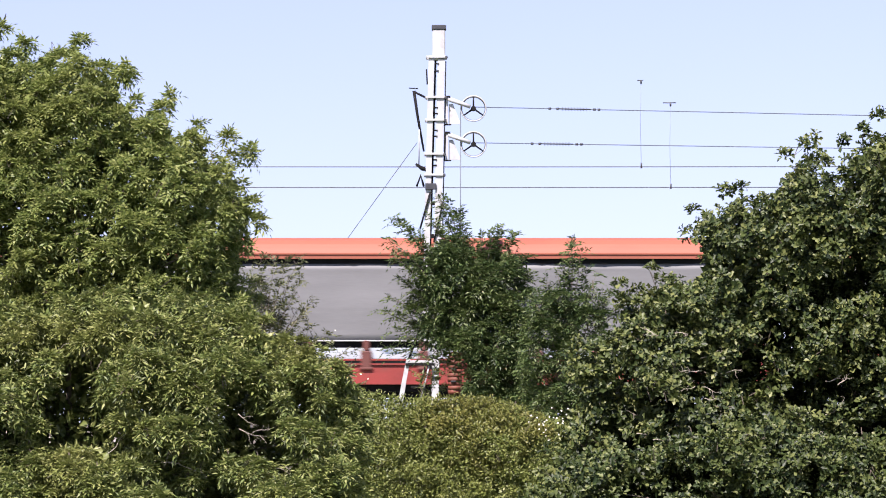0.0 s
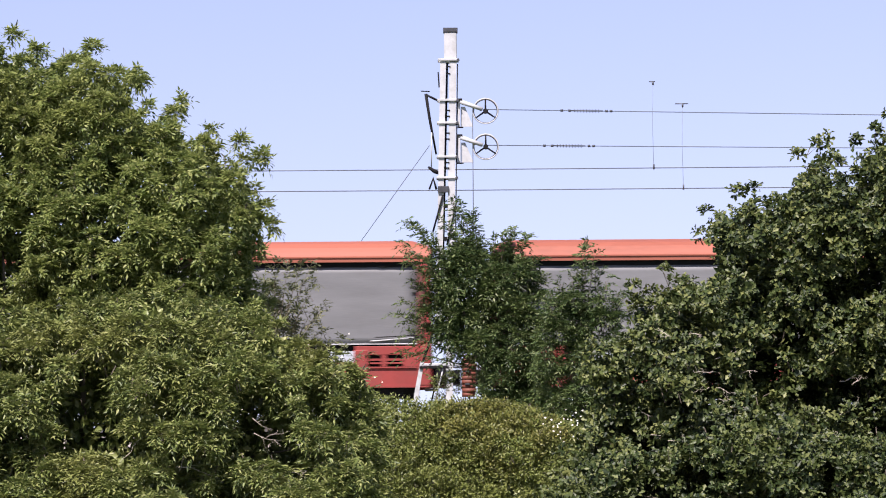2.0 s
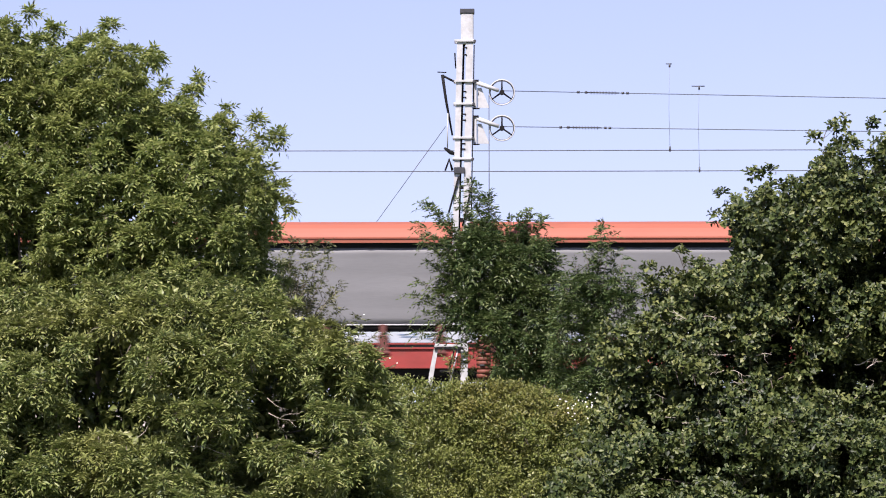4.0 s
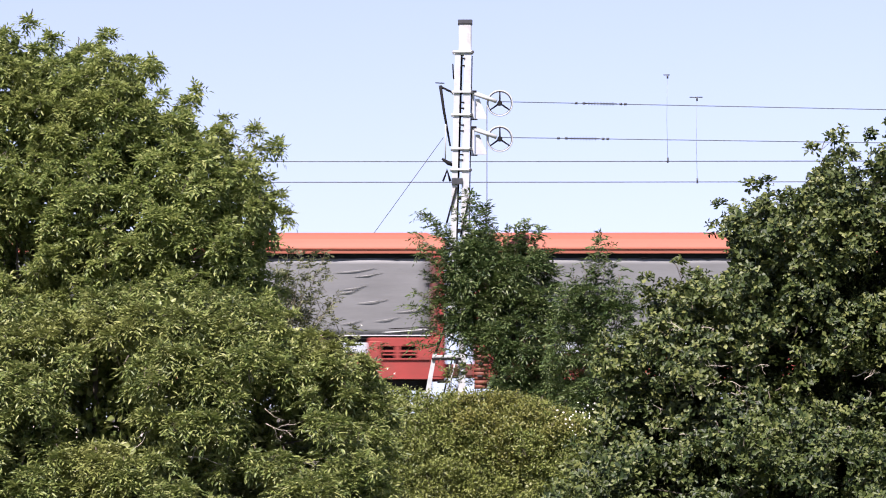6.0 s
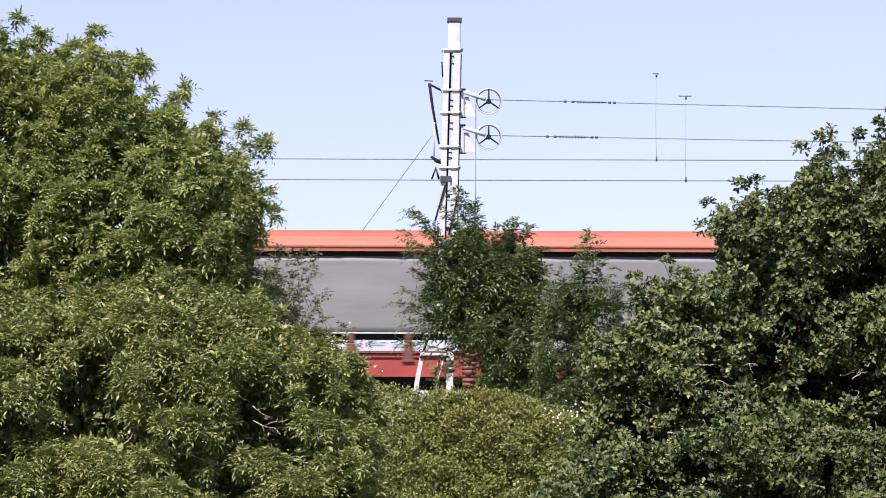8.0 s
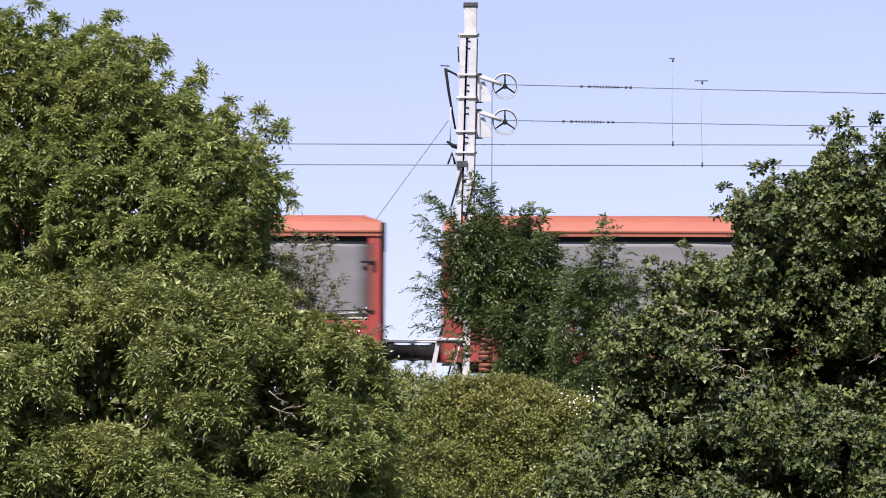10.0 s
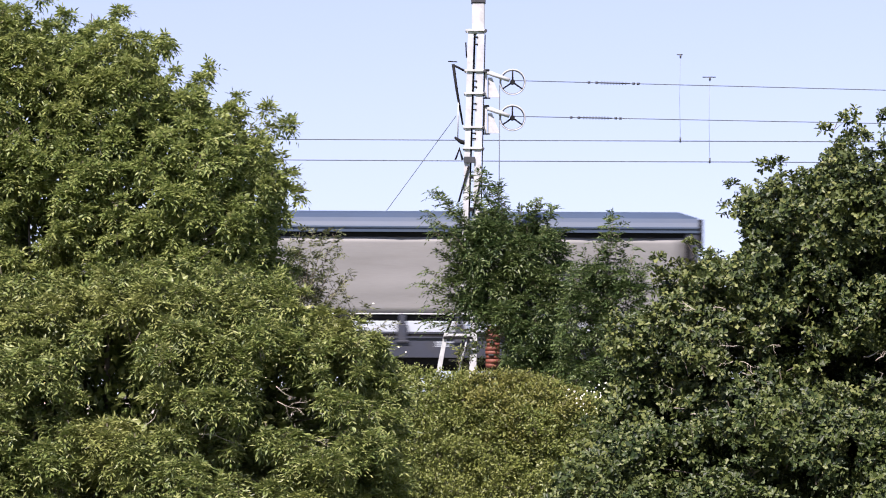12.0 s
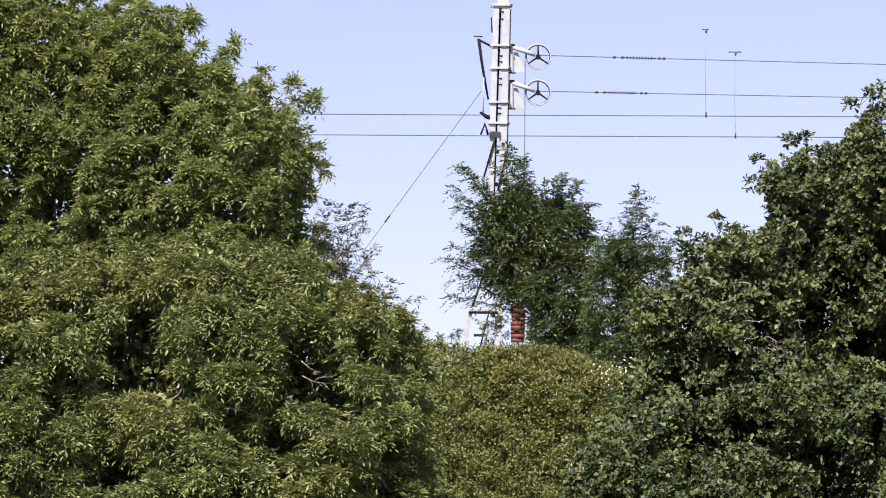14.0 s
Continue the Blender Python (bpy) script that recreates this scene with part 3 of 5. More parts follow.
def mast():
    m = thing("catenary_mast", "tall pale steel catenary mast with twin columns, beside the track", "mast")
    part("top_section", boxed(-0.23, 0.05, MY - 0.13, MY + 0.13, 10.62, 11.30, bevel=0.02), MAST_WHITE, m)
    part("cap", boxed(-0.25, 0.07, MY - 0.15, MY + 0.15, 11.30, 11.40, bevel=0.01), DARK, m, "dark weathered cap")

    def column(top, foot, w, z1, z0=2.2):
        """An upright H section that leans a little; flanges to front and back."""
        bm = bmesh.new()
        outline = [(0, -0.13), (w, -0.13), (w, -0.10), (w * 0.6, -0.10), (w * 0.6, 0.10), (w, 0.10), (w, 0.13), (0, 0.13), (0, 0.10), (w * 0.4, 0.10), (w * 0.4, -0.10), (0, -0.10)]
        va = [bm.verts.new((top + x, MY + y, z1)) for x, y in outline]
        vb = [bm.verts.new((foot + x, MY + y, z0)) for x, y in outline]
        for k in range(12):
            bm.faces.new((va[k], va[(k + 1) % 12], vb[(k + 1) % 12], vb[k]))
        bm.faces.new(va)
        bm.faces.new(vb[::-1])
        return bm

    part("column", column(-0.315, -0.465, 0.125, 10.72, 4.45), MAST_WHITE, m)
    part("column", column(-0.115, -0.27, 0.155, 10.72), MAST_WHITE, m)
    # black bar drawn as the dark line in the gap between the columns
    part("conductor", bar([(-0.165, MY - 0.02, 10.62), (-0.335, MY - 0.02, 4.5)], 0.023, 6), BLACK, m, "dark line drawn in the gap between the columns")
    # black bar drawn as the shadow along the right column's edge
    part("conductor", bar([(0.062, MY - 0.1, 10.6), (-0.04, MY - 0.1, 5.0)], 0.013, 6), BLACK, m)
    for i, z in enumerate((10.69, 9.80, 9.30, 8.55, 8.09)):
        lean = (10.7 - z) * 0.018
        bm = bmesh.new()
        box(bm, -0.37 - lean, 0.09 - lean, MY - 0.17, MY - 0.13, z - 0.024, z + 0.024, 0.006)
        box(bm, -0.37 - lean, 0.09 - lean, MY + 0.13, MY + 0.17, z - 0.03, z + 0.03, 0.006)
        for x in (-0.36 - lean, 0.06 - lean):
            sweep(bm, [(x, MY - 0.17, z), (x, MY + 0.17, z)], 0.014, 6)
        part("collar", bm, MAST_WHITE, m)
        part("bolt", bar([(0.075 - lean, MY - 0.19, z - 0.01), (0.075 - lean, MY - 0.12, z - 0.01)], 0.035, 6), DARK, m)
    # battens between the columns
    for i in range(7):
        z = 3.1 + i * 0.72
        lean = (10.7 - z) * 0.018
        part("batten", boxed(-0.22 - lean, -0.08 - lean, MY - 0.10, MY - 0.08, z, z + 0.09, bevel=0.004), BLACK, m)
    for z in (10.52, 10.36, 9.55, 9.42, 9.05, 8.92, 8.40, 8.28):
        lean = (10.7 - z) * 0.018
        part("lacing_plate", boxed(-0.17 - lean, -0.09 - lean, MY - 0.145, MY - 0.131, z, z + 0.035, bevel=0.004), BLACK, m)
    part("plate", boxed(-0.39, -0.15, MY - 0.18, MY - 0.14, 7.76, 7.90, bevel=0.006), DARK, m, "dark plate")
    # tensioning wheels on arms
    for z in (9.56, 8.77):
        part("arm", bar([(0.12, MY - 0.06, z + 0.21), (0.60, MY - 0.12, z + 0.03)], [0.052, 0.044], 8), MAST_WHITE, m)
        part("arm_bracket", boxed(0.055, 0.115, MY - 0.09, MY + 0.09, z - 0.36, z + 0.26, bevel=0.01), MAST_WHITE, m)
        part("bracket_bar", bar([(0.035, MY - 0.11, z - 0.38), (0.045, MY - 0.11, z + 0.27)], 0.014, 6), BLACK, m)
        part("bracket_bolt", boxed(0.03, 0.16, MY - 0.12, MY - 0.09, z + 0.235, z + 0.275, bevel=0.006), BLACK, m)
        part("bracket_bolt", boxed(0.03, 0.18, MY - 0.12, MY - 0.09, z - 0.38, z - 0.35, bevel=0.006), BLACK, m)
        bm = bmesh.new()
        pts = [(0.13, z + 0.10), (0.22, z + 0.10), (0.38, z - 0.30), (0.38, z - 0.34), (0.13, z - 0.34)]
        f0 = [bm.verts.new((x, MY - 0.015, zz)) for x, zz in pts]
        f1 = [bm.verts.new((x, MY + 0.015, zz)) for x, zz in pts]
        bm.faces.new(f0)
        bm.faces.new(f1[::-1])
        for k in range(5):
            bm.faces.new((f0[k], f1[k], f1[(k + 1) % 5], f0[(k + 1) % 5]))
        part("gusset", bm, MAST_WHITE, m)
        wheel = part("pulley", bar([(0.67, MY - 0.10, z), (0.67, MY + 0.06, z)], 0.055, 14), BLACK, m, "dark hub of the tensioning wheel")
        bm = bmesh.new()
        ring(bm, (0.67, MY - 0.03, z), 0.278, 0.014)
        part("rim", bm, MAST_WHITE, wheel, "pale wheel rim")
        bm = bmesh.new()
        ring(bm, (0.67, MY + 0.02, z), 0.262, 0.014)
        part("rim", bm, DARK, wheel)
        for a in (90, 215, 325):
            a = radians(a)
            part("spoke", bar([(0.67, MY - 0.03, z), (0.67 + 0.27 * math.cos(a), MY - 0.03, z + 0.27 * math.sin(a))], [0.022, 0.016], 6), BLACK, wheel)
    # folded cantilever and small line holders on the far side of the columns
    part("cantilever", bar([(-0.64, MY + 0.05, 9.96), (-0.56, MY + 0.05, 9.4), (-0.42, MY + 0.05, 8.62)], [0.035, 0.03, 0.02], 8), BLACK, m, "dark folded cantilever arm")
    part("cantilever_stay", bar([(-0.62, MY + 0.05, 9.93), (-0.36, MY + 0.05, 9.80)], 0.025, 6), BLACK, m)
    part("insulator_pin", bar([(-0.75, MY + 0.05, 10.02), (-0.55, MY + 0.05, 10.01)], 0.012, 6), BLACK, m)
    part("insulator_pin", bar([(-0.365, MY + 0.05, 10.44), (-0.345, MY + 0.05, 10.1)], 0.016, 6), BLACK, m)
    part("line_post", bar([(-0.52, MY, 9.1), (-0.53, MY, 8.3)], 0.014, 6), MAST_WHITE, m)
    part("line_holder", bar([(-0.60, MY, 8.34), (-0.46, MY, 8.24), (-0.36, MY, 8.20)], [0.025, 0.05, 0.035], 6), BLACK, m)
    part("line_holder", bar([(-0.58, MY, 7.84), (-0.49, MY, 8.08), (-0.42, MY, 7.84)], [0.022, 0.045, 0.03], 6), BLACK, m)
    part("brace", bar([(-0.50, MY - 0.16, 6.9), (-0.28, MY - 0.16, 7.7)], 0.022, 5), BLACK, m)
    part("brace", bar([(-0.20, MY - 0.16, 6.6), (0.03, MY - 0.16, 7.6)], 0.018, 5), BLACK, m)
    # footing: a splayed leg, a tie and two thin braces
    part("leg", bar([(-0.755, MY - 0.25, 4.05), (-0.85, MY - 0.25, 3.55), (-1.08, MY - 0.25, 2.2)], [0.06, 0.068, 0.08], 4), MAST_WHITE, m)
    part("tie", boxed(-0.80, -0.08, MY - 0.30, MY - 0.22, 3.955, 4.01, bevel=0.008), MAST_WHITE, m)
    part("tie", boxed(-0.82, -0.18, MY - 0.34, MY - 0.305, 3.895, 3.95, bevel=0.006), BLACK, m)
    part("tie", boxed(-0.70, -0.42, MY - 0.34, MY - 0.305, 3.40, 3.455, bevel=0.006), BLACK, m)
    part("brace", bar([(-0.76, MY - 0.25, 4.0), (-0.43, MY - 0.2, 4.9)], 0.028, 5), BLACK, m)
    part("brace", bar([(-0.58, MY - 0.28, 3.1), (-0.36, MY - 0.28, 3.98)], 0.018, 5), BLACK, m)
    part("brace", bar([(-0.50, MY - 0.28, 3.1), (-0.28, MY - 0.28, 3.98)], 0.018, 5), MAST_WHITE, m)
    part("footing", boxed(-1.15, 0.15, MY - 0.5, MY + 0.5, 1.9, 2.35, bevel=0.03), CONCRETE, m)


def counterweight():
    c = thing("counterweight", "stack of rusty orange tension weights hanging beside the mast", "counterweight")
    rng = random.Random(31)
    for k in range(10):
        x, r = 0.27 + rng.uniform(-0.018, 0.018), 0.158 + rng.uniform(-0.012, 0.008)
        part("weight", bar([(x, MY - 0.05, 3.28 + k * 0.092), (x, MY - 0.05, 3.369 + k * 0.092)], r, 14), RUST, c)
    for k in (2, 5):
        x = 0.27 + rng.uniform(-0.07, 0.05)
        part("slot", boxed(x - 0.055, x + 0.055, MY - 0.235, MY - 0.15, 3.355 + k * 0.092, 3.388 + k * 0.092, bevel=0.004), DARK, c, "dark slot between weights")
    part("rod", bar([(0.27, MY - 0.05, 3.2), (0.27, MY - 0.05, 4.5)], 0.016, 6), DARK, c)
    part("rope", bar([(0.385, MY - 0.02, 9.5), (0.385, MY - 0.03, 6.5), (0.27, MY - 0.05, 4.5)], 0.011, 5), WIRE, c, "thin steel rope")


def stay(z0, far, start, name="tension_wire"):
    """A tensioned wire with a ribbed insulator, from a wheel to the far anchor."""
    w = thing(name, "dark tensioned overhead wire with a ribbed insulator", "wire")
    a, b = Vector((0.70, MY - 0.02, z0 + 0.035)), Vector(far)
    d = (b - a).normalized()
    part("wire", bar([a, a.lerp(b, 0.33), b, b + d * 22], 0.0095, 5), WIRE, w)
    s = a + d * start
    for k in range(9):
        p = s + d * (0.28 + k * 0.066)
        part("rib", bar([p - d * 0.008, p + d * 0.008], 0.038, 10), DARK, w)
    part("insulator_core", bar([s + d * 0.2, s + d * 0.9], 0.014, 6), DARK, w)
    for k in (0, 0.17, 0.98, 1.08):
        p = s + d * k
        part("clamp", bar([p - d * 0.03, p + d * 0.03], 0.027, 6), DARK, w)


def line(z, y, x_rod, rod_top, holder=True):
    w = thing("contact_wire", "thin grey overhead line along the track with a dropper rod", "wire")
    part("wire", bar([(x, y, z + 0.0008 * abs(x)) for x in (-45, -15, 0, 15, 45)], 0.0115, 5), WIRE, w)
    part("dropper", bar([(x_rod + 0.02, y, z), (x_rod, y, (z + rod_top) / 2), (x_rod + 0.02, y, rod_top)], 0.004, 5), PALE_WIRE, w, "thin dropper rod")
    part("dropper_clamp", bar([(x_rod + 0.02, y, z - 0.03), (x_rod + 0.02, y, z + 0.09)], 0.02, 6), DARK, w)
    half = 0.15 if rod_top < 10.4 else 0.07
    part("dropper_clamp", bar([(x_rod - half, y, rod_top), (x_rod + half, y, rod_top)], 0.012, 6), DARK, w)
    part("dropper_clamp", bar([(x_rod + 0.02, y, rod_top - 0.08), (x_rod + 0.02, y, rod_top)], 0.022, 6), DARK, w)


mast()
counterweight()
stay(9.56, (9.36, 76.0, 9.38), 1.65)
stay(8.77, (8.74, 76.0, 8.66), 1.26)
line(8.62, 80.3, 4.57, 10.63)
line(8.14, 80.3, 5.25, 10.11)


def guy():
    g = thing("guy_wire", "slanting steel guy wire from the mast to a ground anchor", "wire")
    a, b = Vector((-0.57, MY + 0.1, 8.82)), Vector((-3.3, 95, 6.97))
    c = a + (b - a) * 2.6
    part("wire", bar([a, b, c], 0.008, 5), PALE_WIRE, g)
    part("turnbuckle", bar([a.lerp(b, 0.95), a.lerp(b, 1.01)], 0.022, 6), DARK, g, "dark turnbuckle")
    part("anchor_post", bar([(c.x, c.y, -0.1), (c.x, c.y, c.z + 0.1)], 0.09, 8), CONCRETE, g)


guy()


# ---------------------------------------------------------------- foliage
def leaf_mesh(name, p, a, n, length, width, material, lobed=False):
    """Many small folded leaves in one mesh: bases p, axes a, normals n."""
    a = a / np.linalg.norm(a, axis=1, keepdims=True)
    s = np.cross(a, n)
    s /= np.linalg.norm(s, axis=1, keepdims=True) + 1e-9
    n = np.cross(s, a)
    L, Wd = length[:, None], width[:, None]
    if lobed:
        shape = [(0.28, 0.27), (0.42, 0.19), (0.68, 0.50)]
        pts = [p + a * L * 0.45 - n * Wd * 0.10, p]
        pts += [p + a * L * u + s * Wd * v + n * Wd * 0.30 * v for u, v in shape] + [p + a * L - n * Wd * 0.15]
        pts += [p + a * L * u - s * Wd * v + n * Wd * 0.30 * v for u, v in shape[::-1]]
        tris = [(0, k, k + 1) for k in range(1, 8)] + [(0, 8, 1)]
    else:
        pts = [p, p + a * L * 0.42 + s * Wd * 0.5 + n * Wd * 0.14, p + a * L - n * Wd * 0.2, p + a * L * 0.42 - s * Wd * 0.5 + n * Wd * 0.14]
        tris = [(0, 1, 2), (0, 2, 3)]
    k, count = len(pts), len(p)
    co = np.stack(pts, axis=1).reshape(-1, 3).astype(np.float32)
    idx = (np.arange(count)[:, None, None] * k + np.array(tris)[None]).reshape(-1).astype(np.int32)
    me = bpy.data.meshes.new(name)
    me.vertices.add(len(co))
    me.vertices.foreach_set("co", co.ravel())
    me.loops.add(len(idx))
    me.loops.foreach_set("vertex_index", idx)
    me.polygons.add(len(idx) // 3)
    me.polygons.foreach_set("loop_start", np.arange(0, len(idx), 3, dtype=np.int32))
    me.polygons.foreach_set("use_smooth", np.ones(len(idx) // 3, dtype=bool))
    me.update()
    me.materials.append(material)
    return me


def unit_rows(v):
    return v / (np.linalg.norm(v, axis=1, keepdims=True) + 1e-9)


def edge_depth(outline, q):
    """How far each point (x, z) lies inside a closed outline; negative outside."""
    a = np.array(outline, dtype=float)
    b = np.roll(a, -1, axis=0)
    d = b - a
    rel = q[:, None] - a[None]
    u = ((rel * d).sum(-1) / (d * d).sum(-1)).clip(0, 1)
    near = np.linalg.norm(rel - u[..., None] * d, axis=-1).min(axis=1)
    over = (a[None, :, 1] > q[:, None, 1]) != (b[None, :, 1] > q[:, None, 1])
    cut = a[:, 0] + (q[:, None, 1] - a[:, 1]) * d[:, 0] / np.where(d[:, 1] == 0, 1e-9, d[:, 1])
    return np.where((over & (q[:, None, 0] < cut)).sum(axis=1) % 2, near, -near)


def pads(rng, outline, y, bulge, size, hollows=(), tips=(), relief=0.3, rear=True, splay=0.0):
    """Leaf pads that cover a crown of a given side view: rows of x, y, z, radius, fullness."""
    x0, z0 = np.min(outline, axis=0)
    x1, z1 = np.max(outline, axis=0)
    made = []
    # the side in front, a second layer close behind it, and a thin back
    for step, back, grow, full in ((size, 0.0, 1.0, 1.0), (size * 1.05, 0.38, 1.05, 0.8)) + (((size * 1.9, 2.0, 1.7, 0.25),) if rear else ()):
        xs, zs = np.meshgrid(np.arange(x0, x1, step), np.arange(z0, z1, step * 0.87))
        xs[1::2] += step / 2
        q = np.stack([xs.ravel(), zs.ravel()], axis=1) + rng.normal(0, step * 0.24, size=(xs.size, 2))
        d = edge_depth(outline, q)
        r = size * grow * rng.uniform(0.7, 1.3, size=len(q))
        r = np.minimum(r, 0.25 * size + d)
        keep = d > 0.16 * size
        for hx, hz, hr in hollows:
            gap = np.hypot(q[:, 0] - hx, q[:, 1] - hz)
            keep &= gap > hr * (1.0 if back == 0 else 0.95 if back < 1 else 0.0)
        q, d, r = q[keep], d[keep], r[keep]
        k = 1 - (1 - (d / (bulge * 1.3)).clip(0, 1)) ** 2
        wave = np.array([noise.noise((a * 1.25, b * 1.6, 4.7)) + 0.5 * noise.noise((a * 3.1, b * 3.4, 1.3)) for a, b in q])
        depth = y - splay * (z1 - q[:, 1]) - bulge * np.sqrt(k) * 0.8 + relief * wave + back if back < 1 else y + 0.5 + bulge * np.sqrt(k)
        made.append(np.column_stack([q[:, 0], depth + rng.normal(0, 0.06, size=len(q)), q[:, 1], r, np.full(len(q), full)]))
    for x, z, r in tips:
        made.append(np.array([[x, y + rng.normal(0, 0.15), z, r * 1.25, 2.0]]))
    return np.concatenate(made)


def inside(rng, outline, y, bulge, each, hollows=(), splay=0.0):
    """Old broad leaves in the shaded inside of a crown: bases, axes, normals, lengths, widths."""
    lo, hi = np.min(outline, axis=0), np.max(outline, axis=0)
    q = rng.uniform(lo, hi, size=(int(each * np.prod(hi - lo)), 2))
    d = edge_depth(outline, q)
    q, d = q[d > 0.14], d[d > 0.14]
    front = y - splay * (hi[1] - q[:, 1]) - bulge * np.sqrt(1 - (1 - (d / (bulge * 1.3)).clip(0, 1)) ** 2) * 0.8
    for hx, hz, hr in hollows:
        front += 0.6 * (np.hypot(q[:, 0] - hx, q[:, 1] - hz) < hr * 1.15)
    p = np.column_stack([q[:, 0], front + 0.55 + np.minimum(d, 0.5) * rng.uniform(0.0, 2.4, size=len(q)), q[:, 1]])
    ln = rng.uniform(0.08, 0.12, size=len(q))
    return p, unit_rows(rng.normal(size=p.shape)), unit_rows(rng.normal(size=p.shape) + np.array([0, -0.6, 0.3])), ln, ln * 0.6


def shoots(rng, rows, tips, reach, flat=0.75):
    """Shoot tips over the upper and outer side of each pad: places, outward ways, pad hearts."""
    n = np.maximum(4, tips * rows[:, 4] * (rows[:, 3] / np.median(rows[:, 3])) ** 1.6).astype(int)
    c, r = np.repeat(rows[:, :3], n, axis=0), np.repeat(rows[:, 3], n)[:, None]
    e = unit_rows(rng.normal(size=(len(c), 3)) + np.array([0, -0.35, 0.55]))
    inner = np.maximum(r - reach * 0.85, r * 0.35)
    at = c + e * inner * rng.uniform(0.45, 1.0, size=(len(c), 1)) * np.array([1, 1, flat])
    return at, e, c


def stalks(t, rng, root, tips, y, girth, every, lead=0.35):
    """Slender ascending stems from a root to each tip, with shoots along their outer part."""
    places, ways, hearts = [], [], []
    root = Vector(root)
    for x, z in tips:
        tip = Vector((x, y + rng.normal(0, 0.25), z))
        bend = root.lerp(tip, 0.5) + Vector((0.22 * (root.x - tip.x), rng.normal(0, 0.1), 0.10 * (tip.z - root.z)))
        curve = [root * (1 - u) ** 2 + bend * 2 * u * (1 - u) + tip * u * u for u in np.linspace(0, 1, 9)]
        part("stem", bar(curve, [girth * (1 - 0.85 * k / 8) for k in range(9)], 5), BARK, t)
        n = max(3, int((tip - root).length * (1 - lead) * every))
        for u in np.linspace(lead, 1.0, n):
            p = root * (1 - u) ** 2 + bend * 2 * u * (1 - u) + tip * u * u
            d = ((bend - root) * (1 - u) + (tip - bend) * u).normalized()
            places.append(p)
            hearts.append(p)
            ways.append((d * (0.5 + u) + Vector(rng.normal(0, 0.5 * (1.25 - u), 3))).normalized())
    return np.array(places), np.array(ways), np.array(hearts)


def pinnate(rng, places, ways, rachises, pairs, reach, leaf, slim, droop=0.35):
    """Sprays of feathered leaves: each shoot bears a few stalks with leaflets in pairs."""
    m = len(places)
    base = np.repeat(places, rachises, axis=0)
    d = unit_rows(np.repeat(ways, rachises, axis=0) * 0.8 + rng.normal(0, 0.6, size=(m * rachises, 3)) + np.array([0, 0, 0.15]))
    ln = reach * rng.uniform(0.6, 1.15, size=(m * rachises, 1))
    side = unit_rows(np.cross(d, np.array([0, 0, 1.0]) + rng.normal(0, 0.25, size=d.shape)))
    up = np.cross(side, d)
    P, A, N = [], [], []
    for k in range(pairs + 1):
        u = (k + 0.6) / (pairs + 0.6)
        at = base + d * ln * u - np.array([0, 0, 1.0]) * ln * droop * u * u
        for s in ((-1, 1) if k < pairs else (0,)):
            ax = d * (0.55 if s else 1.0) + side * s * 0.85 - np.array([0, 0, 1.0]) * (0.15 + 0.5 * droop * u) + rng.normal(0, 0.18, size=d.shape)
            P.append(at)
            A.append(ax)
            N.append(up + rng.normal(0, 0.35, size=d.shape))
    P, A, N = (np.concatenate(v) for v in (P, A, N))
    L = leaf * rng.uniform(0.65, 1.2, size=len(P))
    return P, A, N, L, L * slim * rng.uniform(0.8, 1.2, size=len(P))


def rosettes(rng, places, ways, leaves, leaf, slim, scatter=0.05):
    """Leaves in bunches round each shoot tip."""
    m = len(places)
    base = np.repeat(places, leaves, axis=0) + rng.normal(0, scatter, size=(m * leaves, 3))
    w = np.repeat(ways, leaves, axis=0)
    a = unit_rows(w * 0.5 + rng.normal(0, 0.8, size=w.shape) + np.array([0, 0, 0.05]))
    n = unit_rows(w * 0.6 + np.array([0, -0.1, 0.7]) + rng.normal(0, 0.65, size=w.shape))
    L = leaf * rng.uniform(0.55, 1.2, size=len(base))
    return base, a, n, L, L * slim * rng.uniform(0.8, 1.2, size=len(base))


def whorls(rng, places, ways, leaves, leaf, slim):
    """Stars of leaves round each shoot tip, cupped to the light."""
    m = len(places)
    w = unit_rows(ways + np.array([-0.15, -0.35, 0.5]) + rng.normal(0, 0.25, size=ways.shape))
    u = unit_rows(np.cross(w, rng.normal(size=w.shape)))
    v = np.cross(w, u)
    P, A, N, S = [], [], [], []
    for k in range(leaves):
        ang = 2.4 * k + rng.uniform(-0.4, 0.4, size=(m, 1))
        rise = 0.15 + 0.75 * k / leaves + rng.normal(0, 0.15, size=(m, 1))
        A.append(np.cos(ang) * u + np.sin(ang) * v + rise * w)
        N.append(w + rng.normal(0, 0.2, size=w.shape))
        P.append(places + w * (0.02 + 0.05 * k / leaves) + rng.normal(0, 0.012, size=w.shape))
        S.append(rng.uniform(0.7, 1.2, size=m) * (1.0 - 0.35 * k / leaves))
    P, A, N, S = (np.concatenate(q) for q in (P, A, N, S))
    L = leaf * S
    return P, A, N, L, L * slim * rng.uniform(0.85, 1.15, size=len(P))


